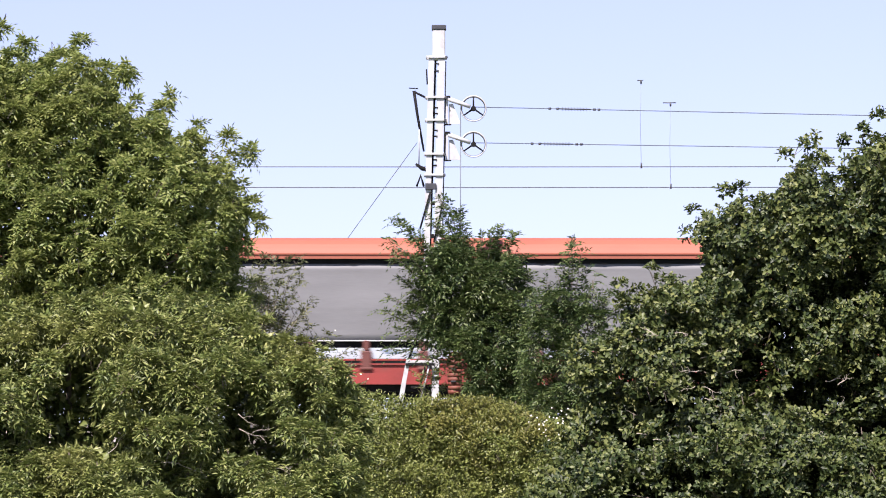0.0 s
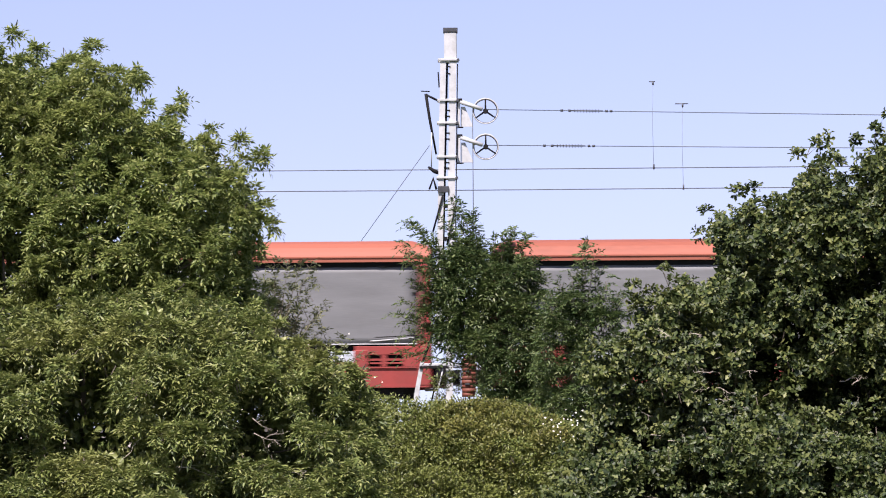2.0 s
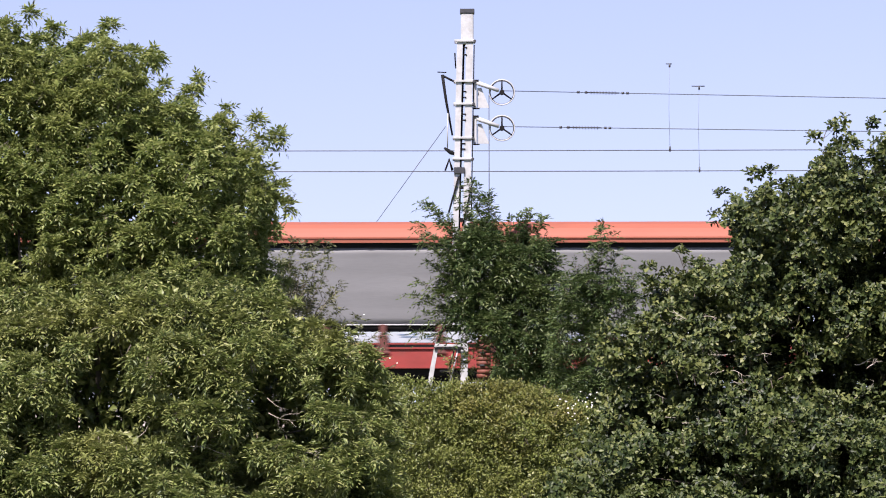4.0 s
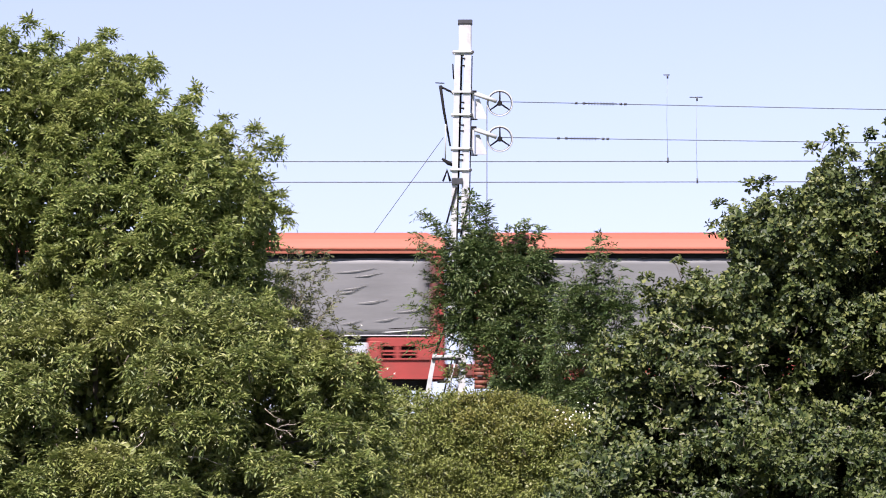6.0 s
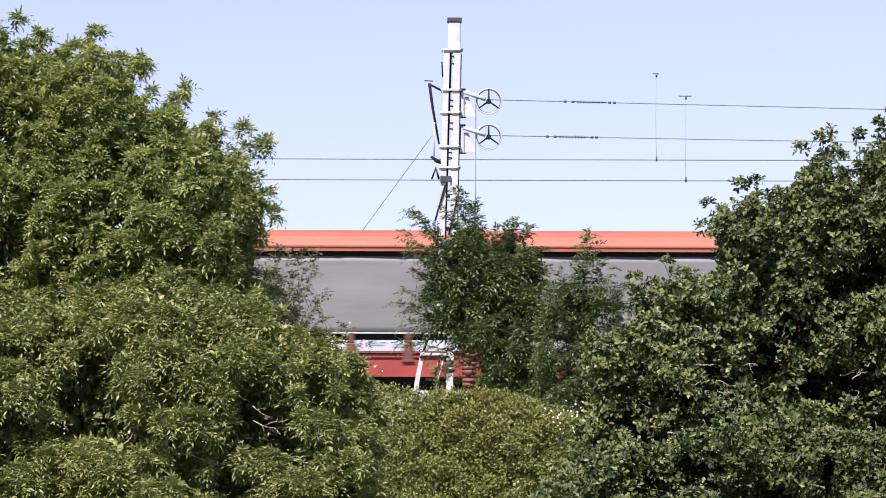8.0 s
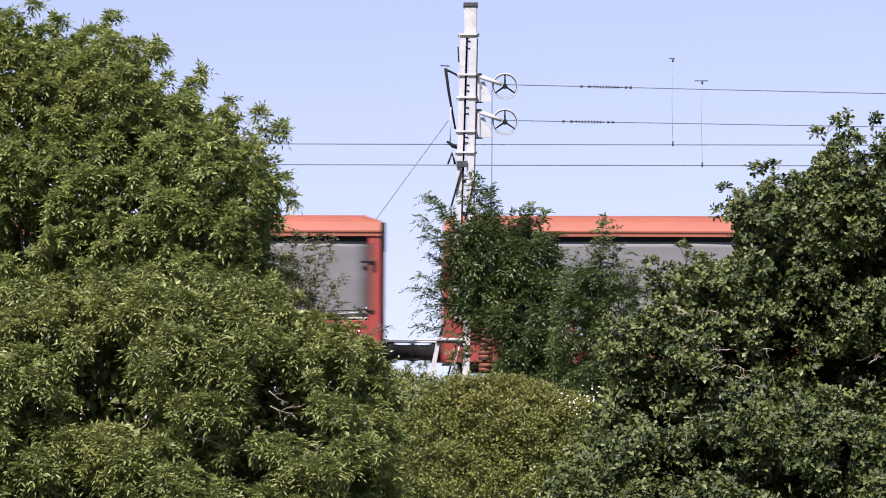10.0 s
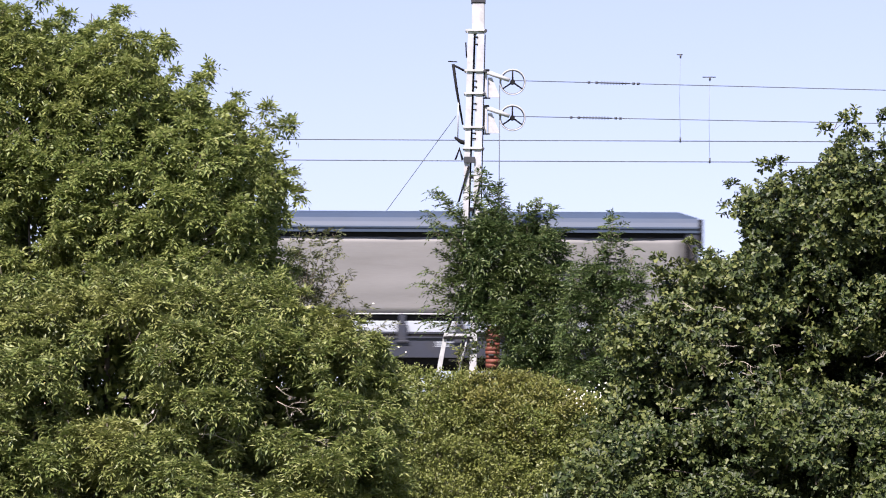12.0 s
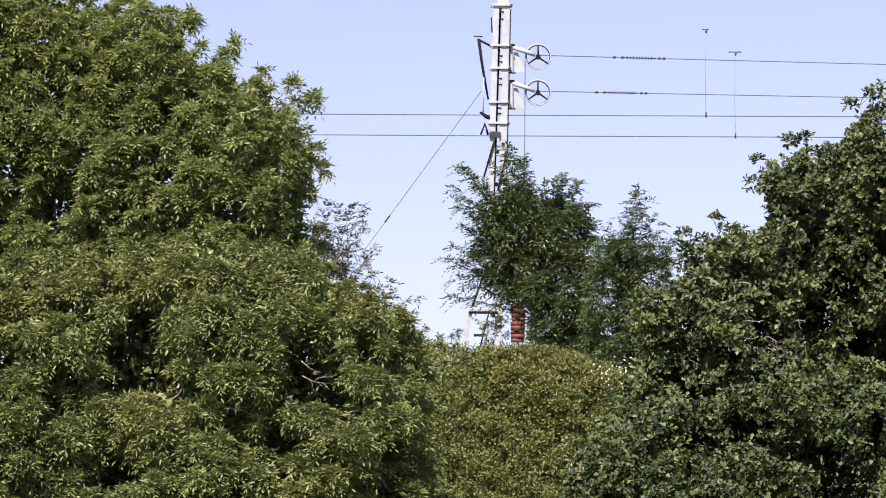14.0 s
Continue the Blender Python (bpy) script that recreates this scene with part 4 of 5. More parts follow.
def twigs_mesh(name, rng, places, hearts, share, thick, material):
    """Thin three-sided twigs from the hearts of the boughs to the shoot tips."""
    pick = rng.random(len(places)) < share
    b, a = places[pick], hearts[pick] + rng.normal(0, 0.05, size=(pick.sum(), 3))
    mid = (a + b) / 2 + rng.normal(0, 0.06, size=a.shape)
    bm_v, bm_f = [], []
    for p0, p1, p2 in zip(a, mid, b):
        i = len(bm_v)
        for p, r in ((p0, thick), (p1, thick * 0.7), (p2, thick * 0.3)):
            for k in range(3):
                ang = 2.094 * k
                bm_v.append((p[0] + r * math.cos(ang), p[1] + r * math.sin(ang), p[2] + r * 0.3 * (k - 1)))
        for s in (0, 3):
            for k in range(3):
                bm_f.append((i + s + k, i + s + (k + 1) % 3, i + s + 3 + (k + 1) % 3, i + s + 3 + k))
    me = bpy.data.meshes.new(name)
    me.from_pydata(bm_v, [], bm_f)
    me.materials.append(material)
    return me


def limbs(t, rng, foot, rows, girth, count):
    """Trunk and main limbs: from the foot up to the hearts of some of the pads."""
    foot = Vector(foot)
    mid = rows[:, :3].mean(axis=0)
    top = rows[:, 2].max()
    fork = Vector((foot.x * 0.6 + mid[0] * 0.4, foot.y, foot.z + (top - foot.z) * 0.3))
    part("trunk", bar([foot + Vector((0, 0, -0.3)), foot.lerp(fork, 0.35) + Vector((0.05, 0.03, 0)), fork], [girth * 1.25, girth, girth * 0.8], 10), BARK, t)
    for k in rng.choice(len(rows), min(count, len(rows)), replace=False):
        x, y, z, r, _ = rows[k]
        tip = Vector((x, y + r * 0.5, z))
        half = fork.lerp(tip, 0.5) + Vector((rng.normal(0, 0.12), 0.25 + rng.normal(0, 0.12), 0.12 * (tip - fork).length * (1 if z > fork.z else -0.3)))
        g = max(0.012, girth * rng.uniform(0.12, 0.26))
        part("limb", bar([fork, fork.lerp(half, 0.5) + Vector((rng.normal(0, 0.05), 0, rng.normal(0, 0.05))), half, tip], [g, g * 0.8, g * 0.55, g * 0.2], 6), BARK, t)


def plant(name, label, category, rows, foot, girth, leaf_material, seed, make, tips, reach, twig_share=0.14, twig=0.006, count=24, flat=0.75,
          stems=None, core=None):
    t = thing(name, label, category)
    rng = np.random.default_rng(seed)
    places, ways, hearts = shoots(rng, rows, tips, reach, flat)
    limbs(t, rng, foot, rows, girth, count)
    if stems:
        more = stalks(t, rng, *stems)
        places, ways, hearts = (np.concatenate(v) for v in zip((places, ways, hearts), more))
    P, A, N, L, Wd, lobed = make(rng, places, ways)
    tagged(part("crown", leaf_mesh("crown", P, A, N, L, Wd, leaf_material, lobed), None, t), kind="stuff")
    if core:
        tagged(part("inner_leaves", leaf_mesh("inner_leaves", *inside(rng, *core), leaf_material), None, t), kind="stuff")
    tagged(part("twig", twigs_mesh("twig", rng, places, hearts, twig_share, twig, BARK), None, t), kind="stuff")
    return t


FAR_TUFTS = np.array([(-2.28, 92.37, 3.76, 0.13, 1), (-2.14, 91.79, 3.93, 0.10, 1), (-1.75, 92.10, 3.79, 0.13, 1), (-1.23, 92.28, 3.85, 0.14, 1),
                      (-1.41, 92.22, 3.73, 0.11, 1)])
TREE_OUTLINE = [
    (-7.06, 6.6), (-6, 6.7), (-5.2, 6.37), (-4.72, 6.19), (-4.61, 6.06), (-4.31, 5.98), (-4.25, 5.9), (-4.08, 5.93), (-3.93, 5.99),
    (-3.72, 5.99), (-3.52, 5.88), (-3.43, 5.95), (-3.19, 5.84), (-3.22, 5.64), (-3.31, 5.56), (-3.17, 5.47), (-3.14, 5.29),
    (-3.05, 5.29), (-2.98, 5.44), (-2.74, 5.35), (-2.74, 5.13), (-2.66, 5.15), (-2.43, 5.09), (-2.38, 4.92), (-2.03, 4.79),
    (-2, 4.59), (-2.09, 4.51), (-1.92, 4.46), (-1.87, 4.22), (-1.94, 4.1), (-2, 3.94), (-1.99, 3.64), (-1.91, 3.41), (-1.79, 3.06),
    (-1.79, 2.47), (-7, 2.44)]
TREE_TIPS = [
    (-4.6, 6.25, 0.08), (-4.34, 6.07, 0.117), (-3.99, 6.0, 0.07), (-3.77, 6.11, 0.1), (-4.08, 5.95, 0.07), (-3.3, 5.79, 0.14), (-3.21, 5.49, 0.053),
    (-2.81, 5.54, 0.076), (-2.9, 5.41, 0.129), (-2.55, 5.25, 0.07), (-2.6, 5.04, 0.14), (-2.21, 5.11, 0.105), (-2.03, 4.99, 0.111),
    (-2.19, 4.92, 0.047), (-1.97, 4.43, 0.088), (-1.9, 4.23, 0.088), (-2.04, 3.96, 0.082)]
TREE_HOLLOWS = [
    (-2.73, 3.76, 0.175), (-4.49, 3.77, 0.2), (-4.09, 4.01, 0.13), (-5.09, 4.09, 0.16), (-3.73, 3.93, 0.08), (-2.95, 4.52, 0.07)]
SHRUB_OUTLINE = [
    (-6.51, 3.28), (-5.42, 3.35), (-4.55, 3.27), (-3.89, 3.33), (-3.08, 3.43), (-2.32, 3.39), (-1.85, 3.23), (-1.52, 3), (-1.15, 2.87),
    (-0.93, 2.7), (-0.78, 2.45), (-0.66, 2.15), (-0.64, 1.55), (-0.54, 0.8), (-0.6, 0.05), (-6.46, 0)]
SHRUB_HOLLOWS = [
    (-3.53, 2.54, 0.2), (-3.5, 2.11, 0.33), (-4.04, 1.91, 0.184), (-4.54, 2.56, 0.13), (-2.69, 2.46, 0.173), (-2.55, 1.78, 0.25),
    (-3.06, 1.91, 0.152), (-1.84, 2.03, 0.32), (-2.14, 1.47, 0.23), (-1.52, 1.81, 0.184), (-4.78, 2.1, 0.141), (-3.71, 1.13, 0.195),
    (-3.18, 2.57, 0.13), (-2.79, 2.14, 0.13), (-1.33, 2.2, 0.108), (-2.31, 2.63, 0.098)]
OAK_OUTLINE = [
    (0.8, 1.3), (1.08, 1.86), (1.25, 2.16), (1.33, 2.42), (1.19, 2.7), (1.31, 2.91),
    (1.58, 2.98), (1.73, 3.22), (1.72, 3.37), (1.84, 3.49), (2.02, 3.45), (2.1, 3.63), (2.26, 3.68), (2.42, 3.63), (2.59, 3.69),
    (2.54, 3.91), (2.53, 4.07), (2.62, 4.27), (2.83, 4.38), (2.93, 4.46), (3.1, 4.38), (3.27, 4.43), (3.35, 4.6), (3.49, 4.79),
    (3.64, 4.83), (3.8, 4.89), (3.97, 4.55), (4.09, 4.88), (4.3, 5.02), (4.53, 5.23), (4.93, 5.53), (5.5, 5.65), (5.72, 4.21),
    (5.71, 1.2)]
YOUNG_OAK_OUTLINE = [
    (0.51, 0), (0.56, 1.01), (0.64, 1.4), (0.91, 1.56), (1.19, 1.81), (1.57, 1.95), (1.9, 1.87), (2.23, 1.96), (2.5, 2.08),
    (2.78, 2.15), (3.05, 2.27), (3.27, 2.24), (3.49, 2.08), (3.88, 1.97), (4.43, 2.03), (5.52, 1.98), (5.52, 0)]
YOUNG_OAK_HOLLOWS = [
    (2.4, 1.63, 0.254), (1.9, 1.35, 0.21), (3.16, 1.14, 0.3), (1.3, 1.48, 0.132), (3.66, 1.53, 0.166), (2.73, 1.36, 0.132)]
OAK_TIPS = [
    (2.84, 4.47, 0.074), (3.02, 4.5, 0.074), (2.56, 4.27, 0.063), (2.51, 4.07, 0.063), (2.13, 3.69, 0.063), (1.8, 3.52, 0.063),
    (3.47, 4.83, 0.063), (3.61, 4.91, 0.069), (3.75, 5.01, 0.057), (4.08, 4.97, 0.069), (4.3, 5.11, 0.08), (4.44, 5.24, 0.069),
    (1.99, 3.46, 0.051), (1.34, 2.93, 0.069)]
OAK_HOLLOWS = [
    (3.1, 2.63, 0.2), (3.5, 2.4, 0.17), (2.51, 2.57, 0.183), (2.36, 3.17, 0.16), (3.34, 2.99, 0.17),
    (3.9, 2.4, 0.17), (1.77, 2.53, 0.149), (2.87, 3.63, 0.126), (4.13, 3.52, 0.228),
    (2.25, 2.25, 0.149)]
ASH_OUTLINE = [
    (-0.25, 6.25), (-0.02, 6.64), (0.39, 6.59), (0.69, 6.19), (1.04, 6.32), (1.46, 6.24), (1.9, 5.67), (1.92, 4.84), (1.95, 4.01),
    (1.66, 2.8), (0.58, 2.8), (0.52, 4.05), (0.0, 4.15), (-0.5, 4.35), (-0.74, 4.85), (-0.62, 5.3), (-0.72, 5.7)]
ASH_HOLLOWS = [
    (0.76, 4.83, 0.261), (1.24, 3.77, 0.284), (0.1, 5.19, 0.19), (1.46, 5.31, 0.166), (0.76, 3.41, 0.19)]
ASH_TIPS = [
    (-0.05, 7.3), (0.34, 7.07), (0.13, 7.18), (-0.2, 6.85), (-0.99, 6.92), (-0.77, 6.7), (-1.06, 6.42), (-1.01, 6.11), (-1.24, 4.94),
    (-1.07, 5.23), (-1.04, 4.52), (-1.11, 4.16), (-0.88, 5.61), (-0.46, 6.47), (-0.6, 6.01), (0.82, 6.47), (1.22, 6.7), (1.51, 6.6),
    (1.75, 6.1), (1.82, 5.77), (1.03, 6.59), (0.56, 6.33), (-0.69, 4.83), (-0.55, 5.3)]
SMALL_ASH_OUTLINE = [
    (1.85, 5.2), (2.34, 5.47), (2.81, 5.34), (3.27, 5.11), (3.45, 4.65), (3.36, 3.73), (3.2, 2.6), (1.7, 2.55), (1.5, 3.95),
    (1.6, 4.75)]
SMALL_ASH_HOLLOWS = [
    (2.12, 3.49, 0.3), (2.81, 4.3, 0.277), (3.16, 3.38, 0.277), (1.89, 4.41, 0.161), (2.52, 3.72, 0.161)]
SMALL_ASH_TIPS = [
    (2.69, 6.28), (2.6, 6.12), (2.83, 6.05), (2.34, 5.7), (2.97, 5.73), (3.1, 5.55), (2.11, 5.52), (1.93, 5.29), (3.5, 5.34),
    (3.31, 5.25), (2.48, 5.82), (3.68, 5.11), (1.89, 4.99)]
HEDGE_OUTLINE = [
    (-2.22, 0), (-2.12, 2), (-1.93, 2.72), (-1.65, 2.96), (-1.28, 2.92), (-0.87, 2.82), (-0.32, 2.82), (0.32, 2.86), (0.96, 2.79), (1.51, 2.57),
    (1.92, 2.45), (2.43, 2.12), (2.53, 0)]
BROWN_OUTLINE = [
    (-0.54, 2.55), (-0.14, 2.77), (0.41, 2.81), (0.95, 2.74), (1.48, 2.53), (1.8, 2.31), (1.68, 1.89), (1.09, 1.51), (0.05, 1.6),
    (-0.45, 2.1)]
WISP_TIPS = [
    (-2.49, 4.53), (-2.3, 4.5), (-2.13, 4.49), (-1.99, 4.54), (-1.94, 4.24), (-1.82, 3.94), (-1.93, 3.75), (-1.84, 3.62),
    (-1.59, 3.48), (-1.86, 3.3), (-2.61, 4.27), (-1.24, 3.28), (-1.31, 3.07), (-1.15, 2.82), (-1.51, 3.34)]

shape_rng = np.random.default_rng(5)
broad_tree = plant("broadleaf_tree", "tall yellow-green broadleaf tree with a full ragged crown", "tree",
      pads(shape_rng, TREE_OUTLINE, 36.0, 0.9, 0.21, TREE_HOLLOWS, TREE_TIPS, relief=0.12, splay=0.12), (-4.2, 37, 0), 0.2, LEAF_LEFT, 11,
      lambda rng, p, w: (*pinnate(rng, p, w, 5, 3, 0.12, 0.064, 0.34, 0.4), False), 10, 0.15, core=(TREE_OUTLINE, 36.0, 0.9, 2000, TREE_HOLLOWS, 0.12))
front_shrub = plant("shrub", "dense olive-green shrub with narrow drooping leaves and shaded hollows", "shrub",
      pads(shape_rng, SHRUB_OUTLINE, 33.9, 1.2, 0.24, SHRUB_HOLLOWS, relief=0.4, splay=0.38), (-3.0, 34.6, 0), 0.12, LEAF_FRONT, 12,
      lambda rng, p, w: (*pinnate(rng, p, w, 5, 3, 0.13, 0.070, 0.28, 0.6), False), 14, 0.15, core=(SHRUB_OUTLINE, 33.9, 1.2, 2700, SHRUB_HOLLOWS, 0.38))
oak = plant("oak_tree", "broad dark green oak tree with glossy lobed leaves in bunches", "tree",
      pads(shape_rng, OAK_OUTLINE, 35.2, 0.9, 0.20, OAK_HOLLOWS, OAK_TIPS, relief=0.35), (4.2, 36, 0), 0.22, LEAF_OAK, 14,
      lambda rng, p, w: (*whorls(rng, p, w, 8, 0.084, 0.60), True), 10, 0.08, core=(OAK_OUTLINE, 35.2, 0.9, 3400, OAK_HOLLOWS))
plant("oak_sapling", "young bright green oak growth low in front of the oak tree", "tree",
      pads(shape_rng, YOUNG_OAK_OUTLINE, 34.3, 0.9, 0.21, YOUNG_OAK_HOLLOWS, relief=0.35, rear=False, splay=0.3), (3.0, 34.8, 0), 0.06, LEAF_YOUNG_OAK, 21,
      lambda rng, p, w: (*whorls(rng, p, w, 8, 0.084, 0.60), True), 10, 0.08, core=(YOUNG_OAK_OUTLINE, 34.3, 0.9, 2000, YOUNG_OAK_HOLLOWS, 0.3))
plant("ash_sapling", "fresh green ash sapling growing in front of the mast", "tree",
      pads(shape_rng, ASH_OUTLINE, 73.2, 0.7, 0.30, ASH_HOLLOWS, relief=0.3, rear=False), (0.74, 73.5, 2.0), 0.05, LEAF_ASH, 15,
      lambda rng, p, w: (*pinnate(rng, p, w, 3, 4, 0.28, 0.118, 0.28, 0.5), False), 11, 0.25, 0.5, 0.010, 14,
      stems=((0.74, 73.4, 3.6), ASH_TIPS, 73.0, 0.024, 11.0, 0.35))
plant("ash_sapling", "smaller grey-green ash sapling on the embankment beside the mast", "tree",
      pads(shape_rng, SMALL_ASH_OUTLINE, 71.3, 0.5, 0.30, SMALL_ASH_HOLLOWS, relief=0.3, rear=False), (2.53, 71.5, 1.6), 0.06, LEAF_ASH, 16,
      lambda rng, p, w: (*pinnate(rng, p, w, 3, 4, 0.26, 0.105, 0.28, 0.5), False), 9, 0.23, 0.5, 0.010, 10,
      stems=((2.53, 71.4, 3.0), SMALL_ASH_TIPS, 71.0, 0.018, 8.0))
plant("shrub", "small yellowish-green shrub at the foot of the mast", "shrub",
      np.array([(-0.4, 74.6, 3.6, 0.15, 1.0), (-0.2, 74.6, 3.55, 0.16, 1.0), (0.0, 74.6, 3.4, 0.13, 1.0), (-0.1, 74.6, 3.7, 0.13, 1.0)]), (-0.35, 74.7, 2.0), 0.015, LEAF_HEDGE, 23,
      lambda rng, p, w: (*pinnate(rng, p, w, 2, 3, 0.14, 0.075, 0.36), False), 6, 0.1, 0.5, 0.006, 2,
      stems=((-0.35, 74.6, 2.7), [(-0.41, 3.66), (-0.6, 3.72), (-0.1, 3.68), (-0.2, 3.5)], 74.6, 0.012, 9.0))
plant("shrub", "low dark green shrub filling the space under the ash saplings", "shrub",
      pads(shape_rng, [(0.38, 3.2), (0.38, 4.1), (0.8, 4.3), (1.3, 4.2), (1.9, 3.95), (2.75, 3.75), (3.6, 3.7), (3.8, 2.2), (0.5, 2.2)], 72.8, 0.4, 0.28, relief=0.2, rear=False),
      (2.2, 73.0, 1.9), 0.04, LEAF_ASH, 22,
      lambda rng, p, w: (*pinnate(rng, p, w, 4, 3, 0.2, 0.085, 0.34, 0.4), False), 14, 0.2, 0.3, 0.008, 12)
thin_shrub = plant("shrub", "thin straggly shrub with sparse small leaves near the track", "shrub",
      np.array([(-2.6, 47.9, 4.2, 0.22, 1.0), (-2.5, 47.9, 3.9, 0.26, 1.0), (-2.5, 47.9, 3.6, 0.28, 1.0), (-2.3, 47.9, 3.65, 0.2, 1.0), (-2.2, 47.9, 3.4, 0.22, 1.0),
                (-1.9, 47.9, 3.2, 0.2, 1.0), (-1.7, 47.9, 3.1, 0.18, 1.0)]),
      (-2.9, 48.5, 0), 0.03, LEAF_DRY, 13,
      lambda rng, p, w: (*pinnate(rng, p, w, 3, 4, 0.16, 0.066, 0.32), False), 14, 0.15, 0.5, 0.006, 4,
      stems=((-2.5, 47.9, 2.6), WISP_TIPS, 47.6, 0.012, 11.0, 0.45))
plant("shrub", "low thin shrub at the far edge of the embankment", "shrub", FAR_TUFTS, (-1.5, 92, 1.8), 0.03,
      LEAF_ASH, 18, lambda rng, p, w: (*pinnate(rng, p, w, 2, 3, 0.16, 0.07, 0.4), False), 9, 0.1, 0.9, 0.008, 5)
hedge = plant("hedge", "low yellowish-green hedge of small dense leaves below the embankment", "hedge",
      pads(shape_rng, HEDGE_OUTLINE, 56.6, 0.8, 0.22, (), relief=0.25, splay=0.45), (0.2, 57, 0), 0.08, LEAF_HEDGE, 17,
      lambda rng, p, w: (*rosettes(rng, p, w, 12, 0.064, 0.42, 0.05), False), 20, 0.08, core=(HEDGE_OUTLINE, 56.6, 0.8, 900, (), 0.45))
plant("bramble", "brownish-green bramble thicket grown through the hedge", "shrub",
      pads(shape_rng, BROWN_OUTLINE, 56.3, 0.5, 0.20, (), relief=0.2, rear=False, splay=0.45), (0.6, 56.6, 0), 0.03, LEAF_BRAMBLE, 19,
      lambda rng, p, w: (*rosettes(rng, p, w, 12, 0.062, 0.42, 0.05), False), 22, 0.08)


def blossoms(host, rng, spots, each, spread, size):
    """Small white five-petalled flowers in loose groups."""
    for x, y, z in spots:
        bm = bmesh.new()
        for _ in range(each):
            c = Vector((x, y, z)) + Vector(rng.normal(0, 1, 3)) * spread
            r = size * rng.uniform(0.6, 1.2)
            f = Vector((rng.normal(0, 0.4), -1, 0.5 + rng.normal(0, 0.4))).normalized()
            a = f.orthogonal().normalized()
            b = f.cross(a)
            mid = bm.verts.new(c)
            tips = [bm.verts.new(c + r * (math.cos(k * 0.628) * a + math.sin(k * 0.628) * b) * (1.0 if k % 2 else 0.55) + f * r * 0.3) for k in range(10)]
            for k in range(10):
                bm.faces.new((mid, tips[k], tips[(k + 1) % 10]))
        tagged(part("blossom", bm, PETAL, host, "small white blossom"), kind="stuff")


def dead_branch(host, rng, start, way, length, wood=TWIG, label="bare pale dead branch", thick=0.0042):
    bm = bmesh.new()

    def grow(p, d, ln, r, depth):
        pts = [p]
        for k in range(4):
            d = (d + Vector(rng.normal(0, 0.22, 3))).normalized()
            pts.append(pts[-1] + d * ln / 4)
        sweep(bm, pts, [r, r * 0.85, r * 0.7, r * 0.5, r * 0.3], 5)
        if depth:
            for q in pts[1:]:
                if rng.random() < 0.75:
                    grow(q, (d + Vector(rng.normal(0, 0.7, 3))).normalized(), ln * rng.uniform(0.3, 0.55), r * 0.5, depth - 1)

    grow(Vector(start), Vector(way).normalized(), length * 0.65, thick, 2)
    part("dead_branch", bm, wood, host, label)


for x, y, lean, top in ((-3.62, 33.9, -0.03, 2.9), (-4.2, 33.7, -0.15, 2.3), (-4.08, 33.7, 0.12, 2.2), (-2.6, 34.0, 0.25, 2.4)):
    part("stem", bar([(x, y, -0.2), (x + lean * 0.3, y + 0.1, top * 0.5), (x + lean, y, top)], [0.045, 0.036, 0.02], 8), BARK, front_shrub)
for x, z0, z1 in ((-3.82, 3.3, 4.32), (-4.75, 3.2, 4.0), (-4.62, 3.2, 4.1), (-4.3, 3.4, 4.0)):
    part("stem", bar([(x, 35.7, z0), (x + 0.02, 35.35, (z0 + z1) / 2), (x - 0.03, 35.6, z1)], [0.02, 0.016, 0.01], 6), BARK, broad_tree)

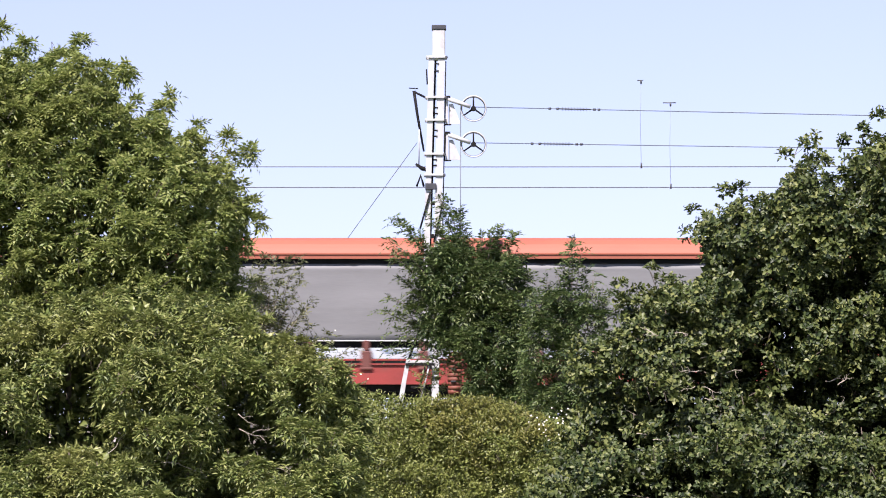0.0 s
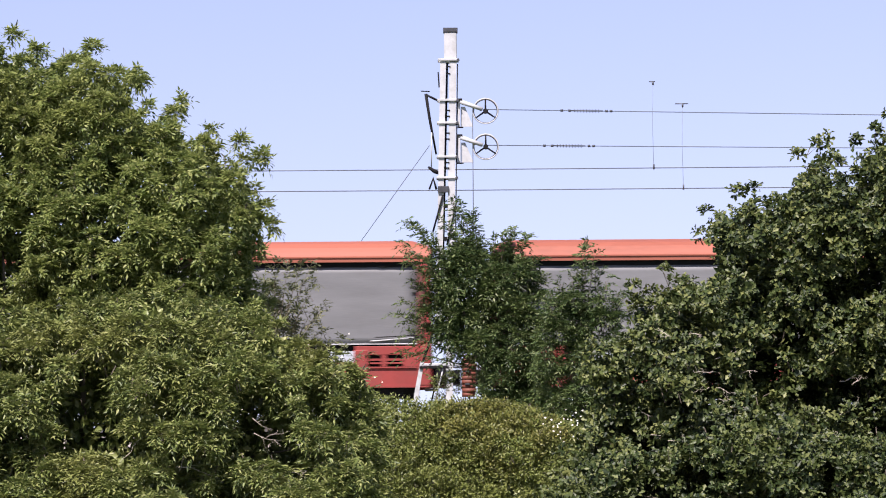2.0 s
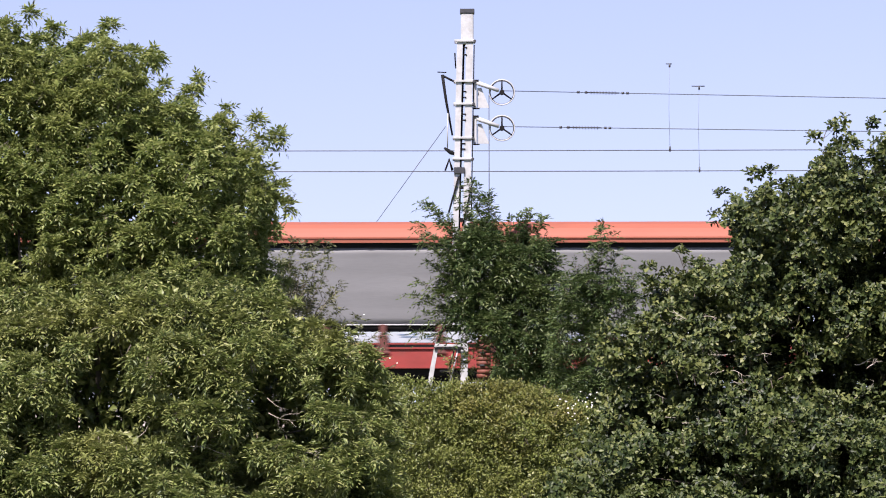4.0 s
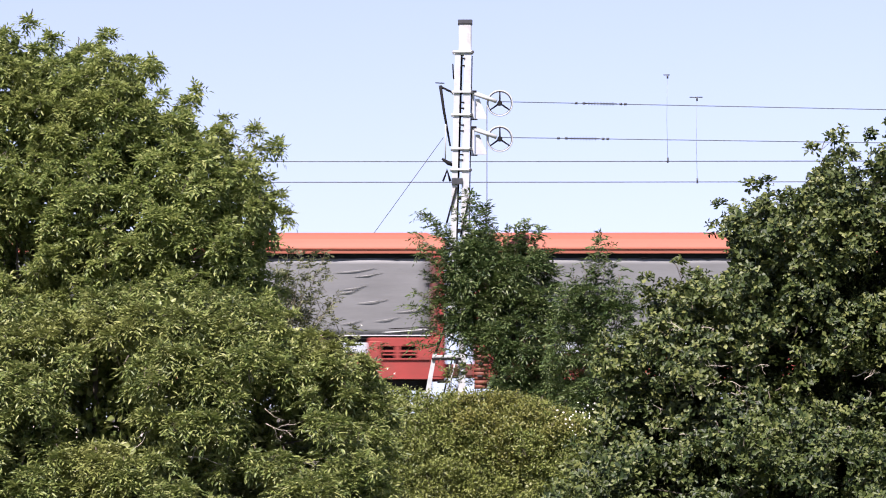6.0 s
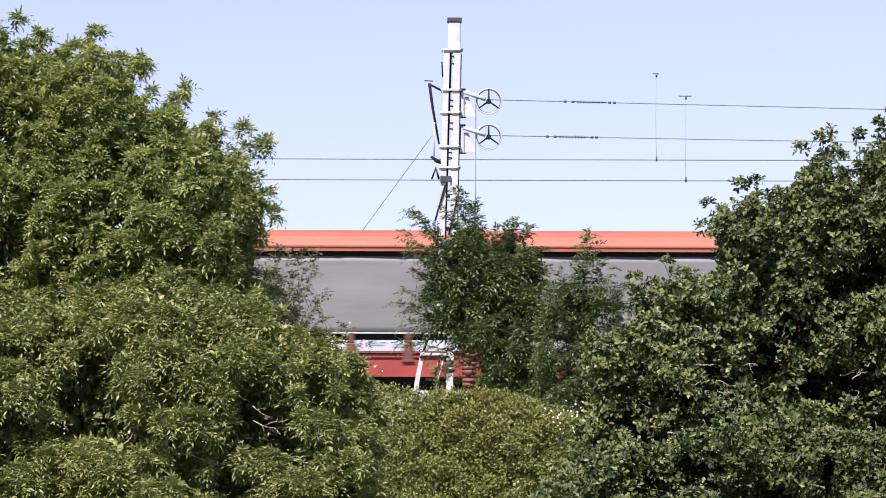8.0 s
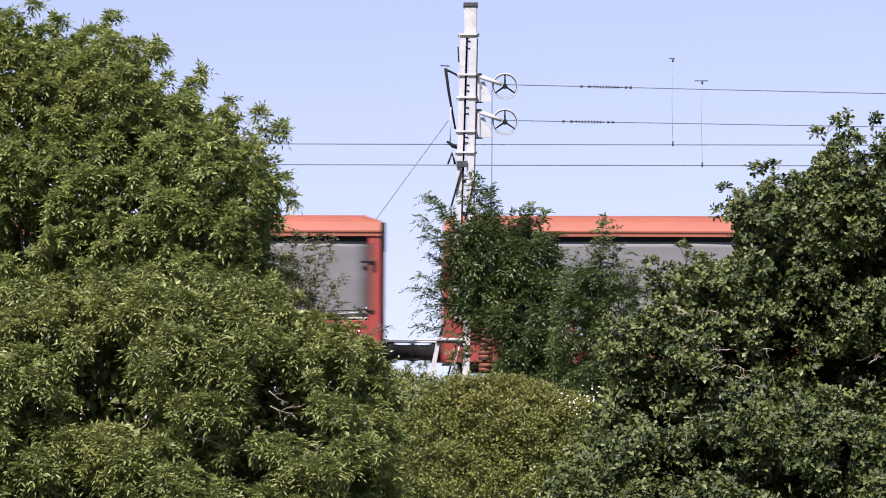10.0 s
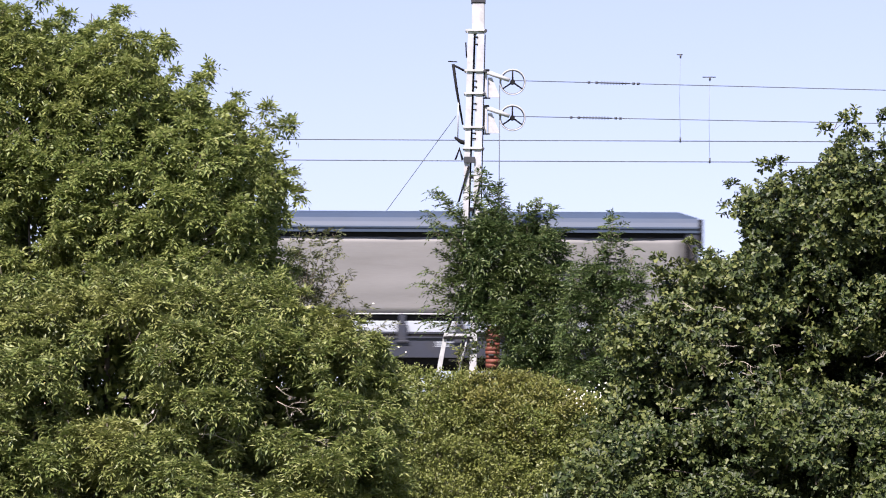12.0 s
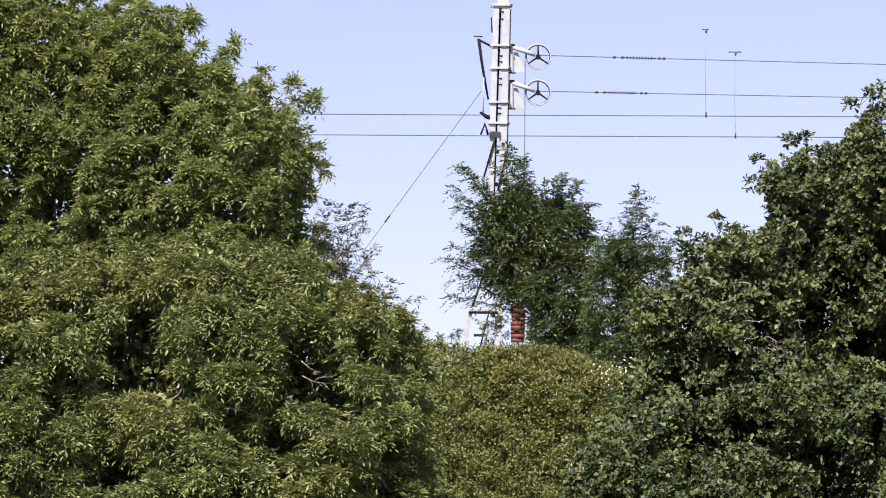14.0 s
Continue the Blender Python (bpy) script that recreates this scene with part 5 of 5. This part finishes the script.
small = np.random.default_rng(31)
blossoms(hedge, small, [(1.65, 55.0, 2.33), (1.81, 55.0, 2.2), (1.51, 55.0, 2.42), (1.78, 55.0, 2.42), (1.91, 55.0, 2.55)], 6, 0.12, 0.018)
for start, way, length in [((-2.45, 47.7, 3.3), (0.35, 0, 1), 1.0), ((-2.3, 47.7, 3.3), (0.6, 0, 1), 0.9), ((-2.5, 47.7, 3.5), (0.2, 0, 1), 0.9), ((-2.1, 47.7, 3.1), (0.5, 0, 0.8), 0.8), ((-2.5, 47.7, 3.2), (0.8, 0, 0.9), 0.9)]:
    dead_branch(thin_shrub, small, start, way, length, BARK, "bare brownish twig", 0.010)
blossoms(thin_shrub, small, [(-1.55, 47.3, 3.3), (-1.5, 47.3, 3.15), (-1.35, 47.3, 2.9)], 4, 0.12, 0.014)
for start, way, length in [((-1.90, 32.5, 2.05), (1, -0.2, -0.2), 0.42), ((-1.91, 32.5, 2.19), (0.6, -0.3, -0.8), 0.36), ((-1.62, 32.4, 1.68), (1, -0.2, 0.25), 0.36),
                           ((-2.62, 32.4, 1.74), (1, -0.2, 0.05), 0.50), ((-2.59, 32.4, 1.70), (0.7, -0.2, 0.6), 0.26), ((-3.12, 32.5, 1.82), (0.8, -0.2, 0.5), 0.32),
                           ((-1.80, 32.6, 2.00), (0.9, -0.3, 0.4), 0.34), ((-4.45, 33.0, 2.75), (0.3, -0.2, 1), 0.35), ((-3.66, 33.0, 2.75), (0.5, -0.2, 0.7), 0.30)]:
    dead_branch(front_shrub, small, start, way, length)
for k in range(22):
    start = (small.uniform(1.9, 3.9), small.uniform(34.2, 34.5), small.uniform(1.9, 3.15))
    dead_branch(oak, small, start, (small.choice([-1, 1]), -0.3, small.uniform(-0.2, 0.7)), small.uniform(0.2, 0.36), thick=0.005)
for start, way, length in [((0.0, 55.3, 0.75), (1, -0.1, 0.5), 0.7), ((0.2, 55.3, 0.5), (0.8, -0.1, 0.9), 0.6), ((0.6, 55.3, 0.6), (-0.4, -0.1, 1), 0.6), ((-0.3, 55.3, 0.7), (0.6, -0.1, 0.8), 0.6),
                           ((0.0, 55.2, 1.2), (1, -0.1, 0.1), 0.5), ((0.3, 55.2, 0.3), (0.3, -0.1, 1), 0.7)]:
    dead_branch(hedge, small, start, way, length)


# ---------------------------------------------------------------- moving train
def motions():
    for w, x in WAGONS:
        walk(w, [(t, pose(x - train_shift(t), NEAR_Y, RAIL_Z)) for t in (0, 2, 4, 6, 8, 10, 12, 14)])


motions()
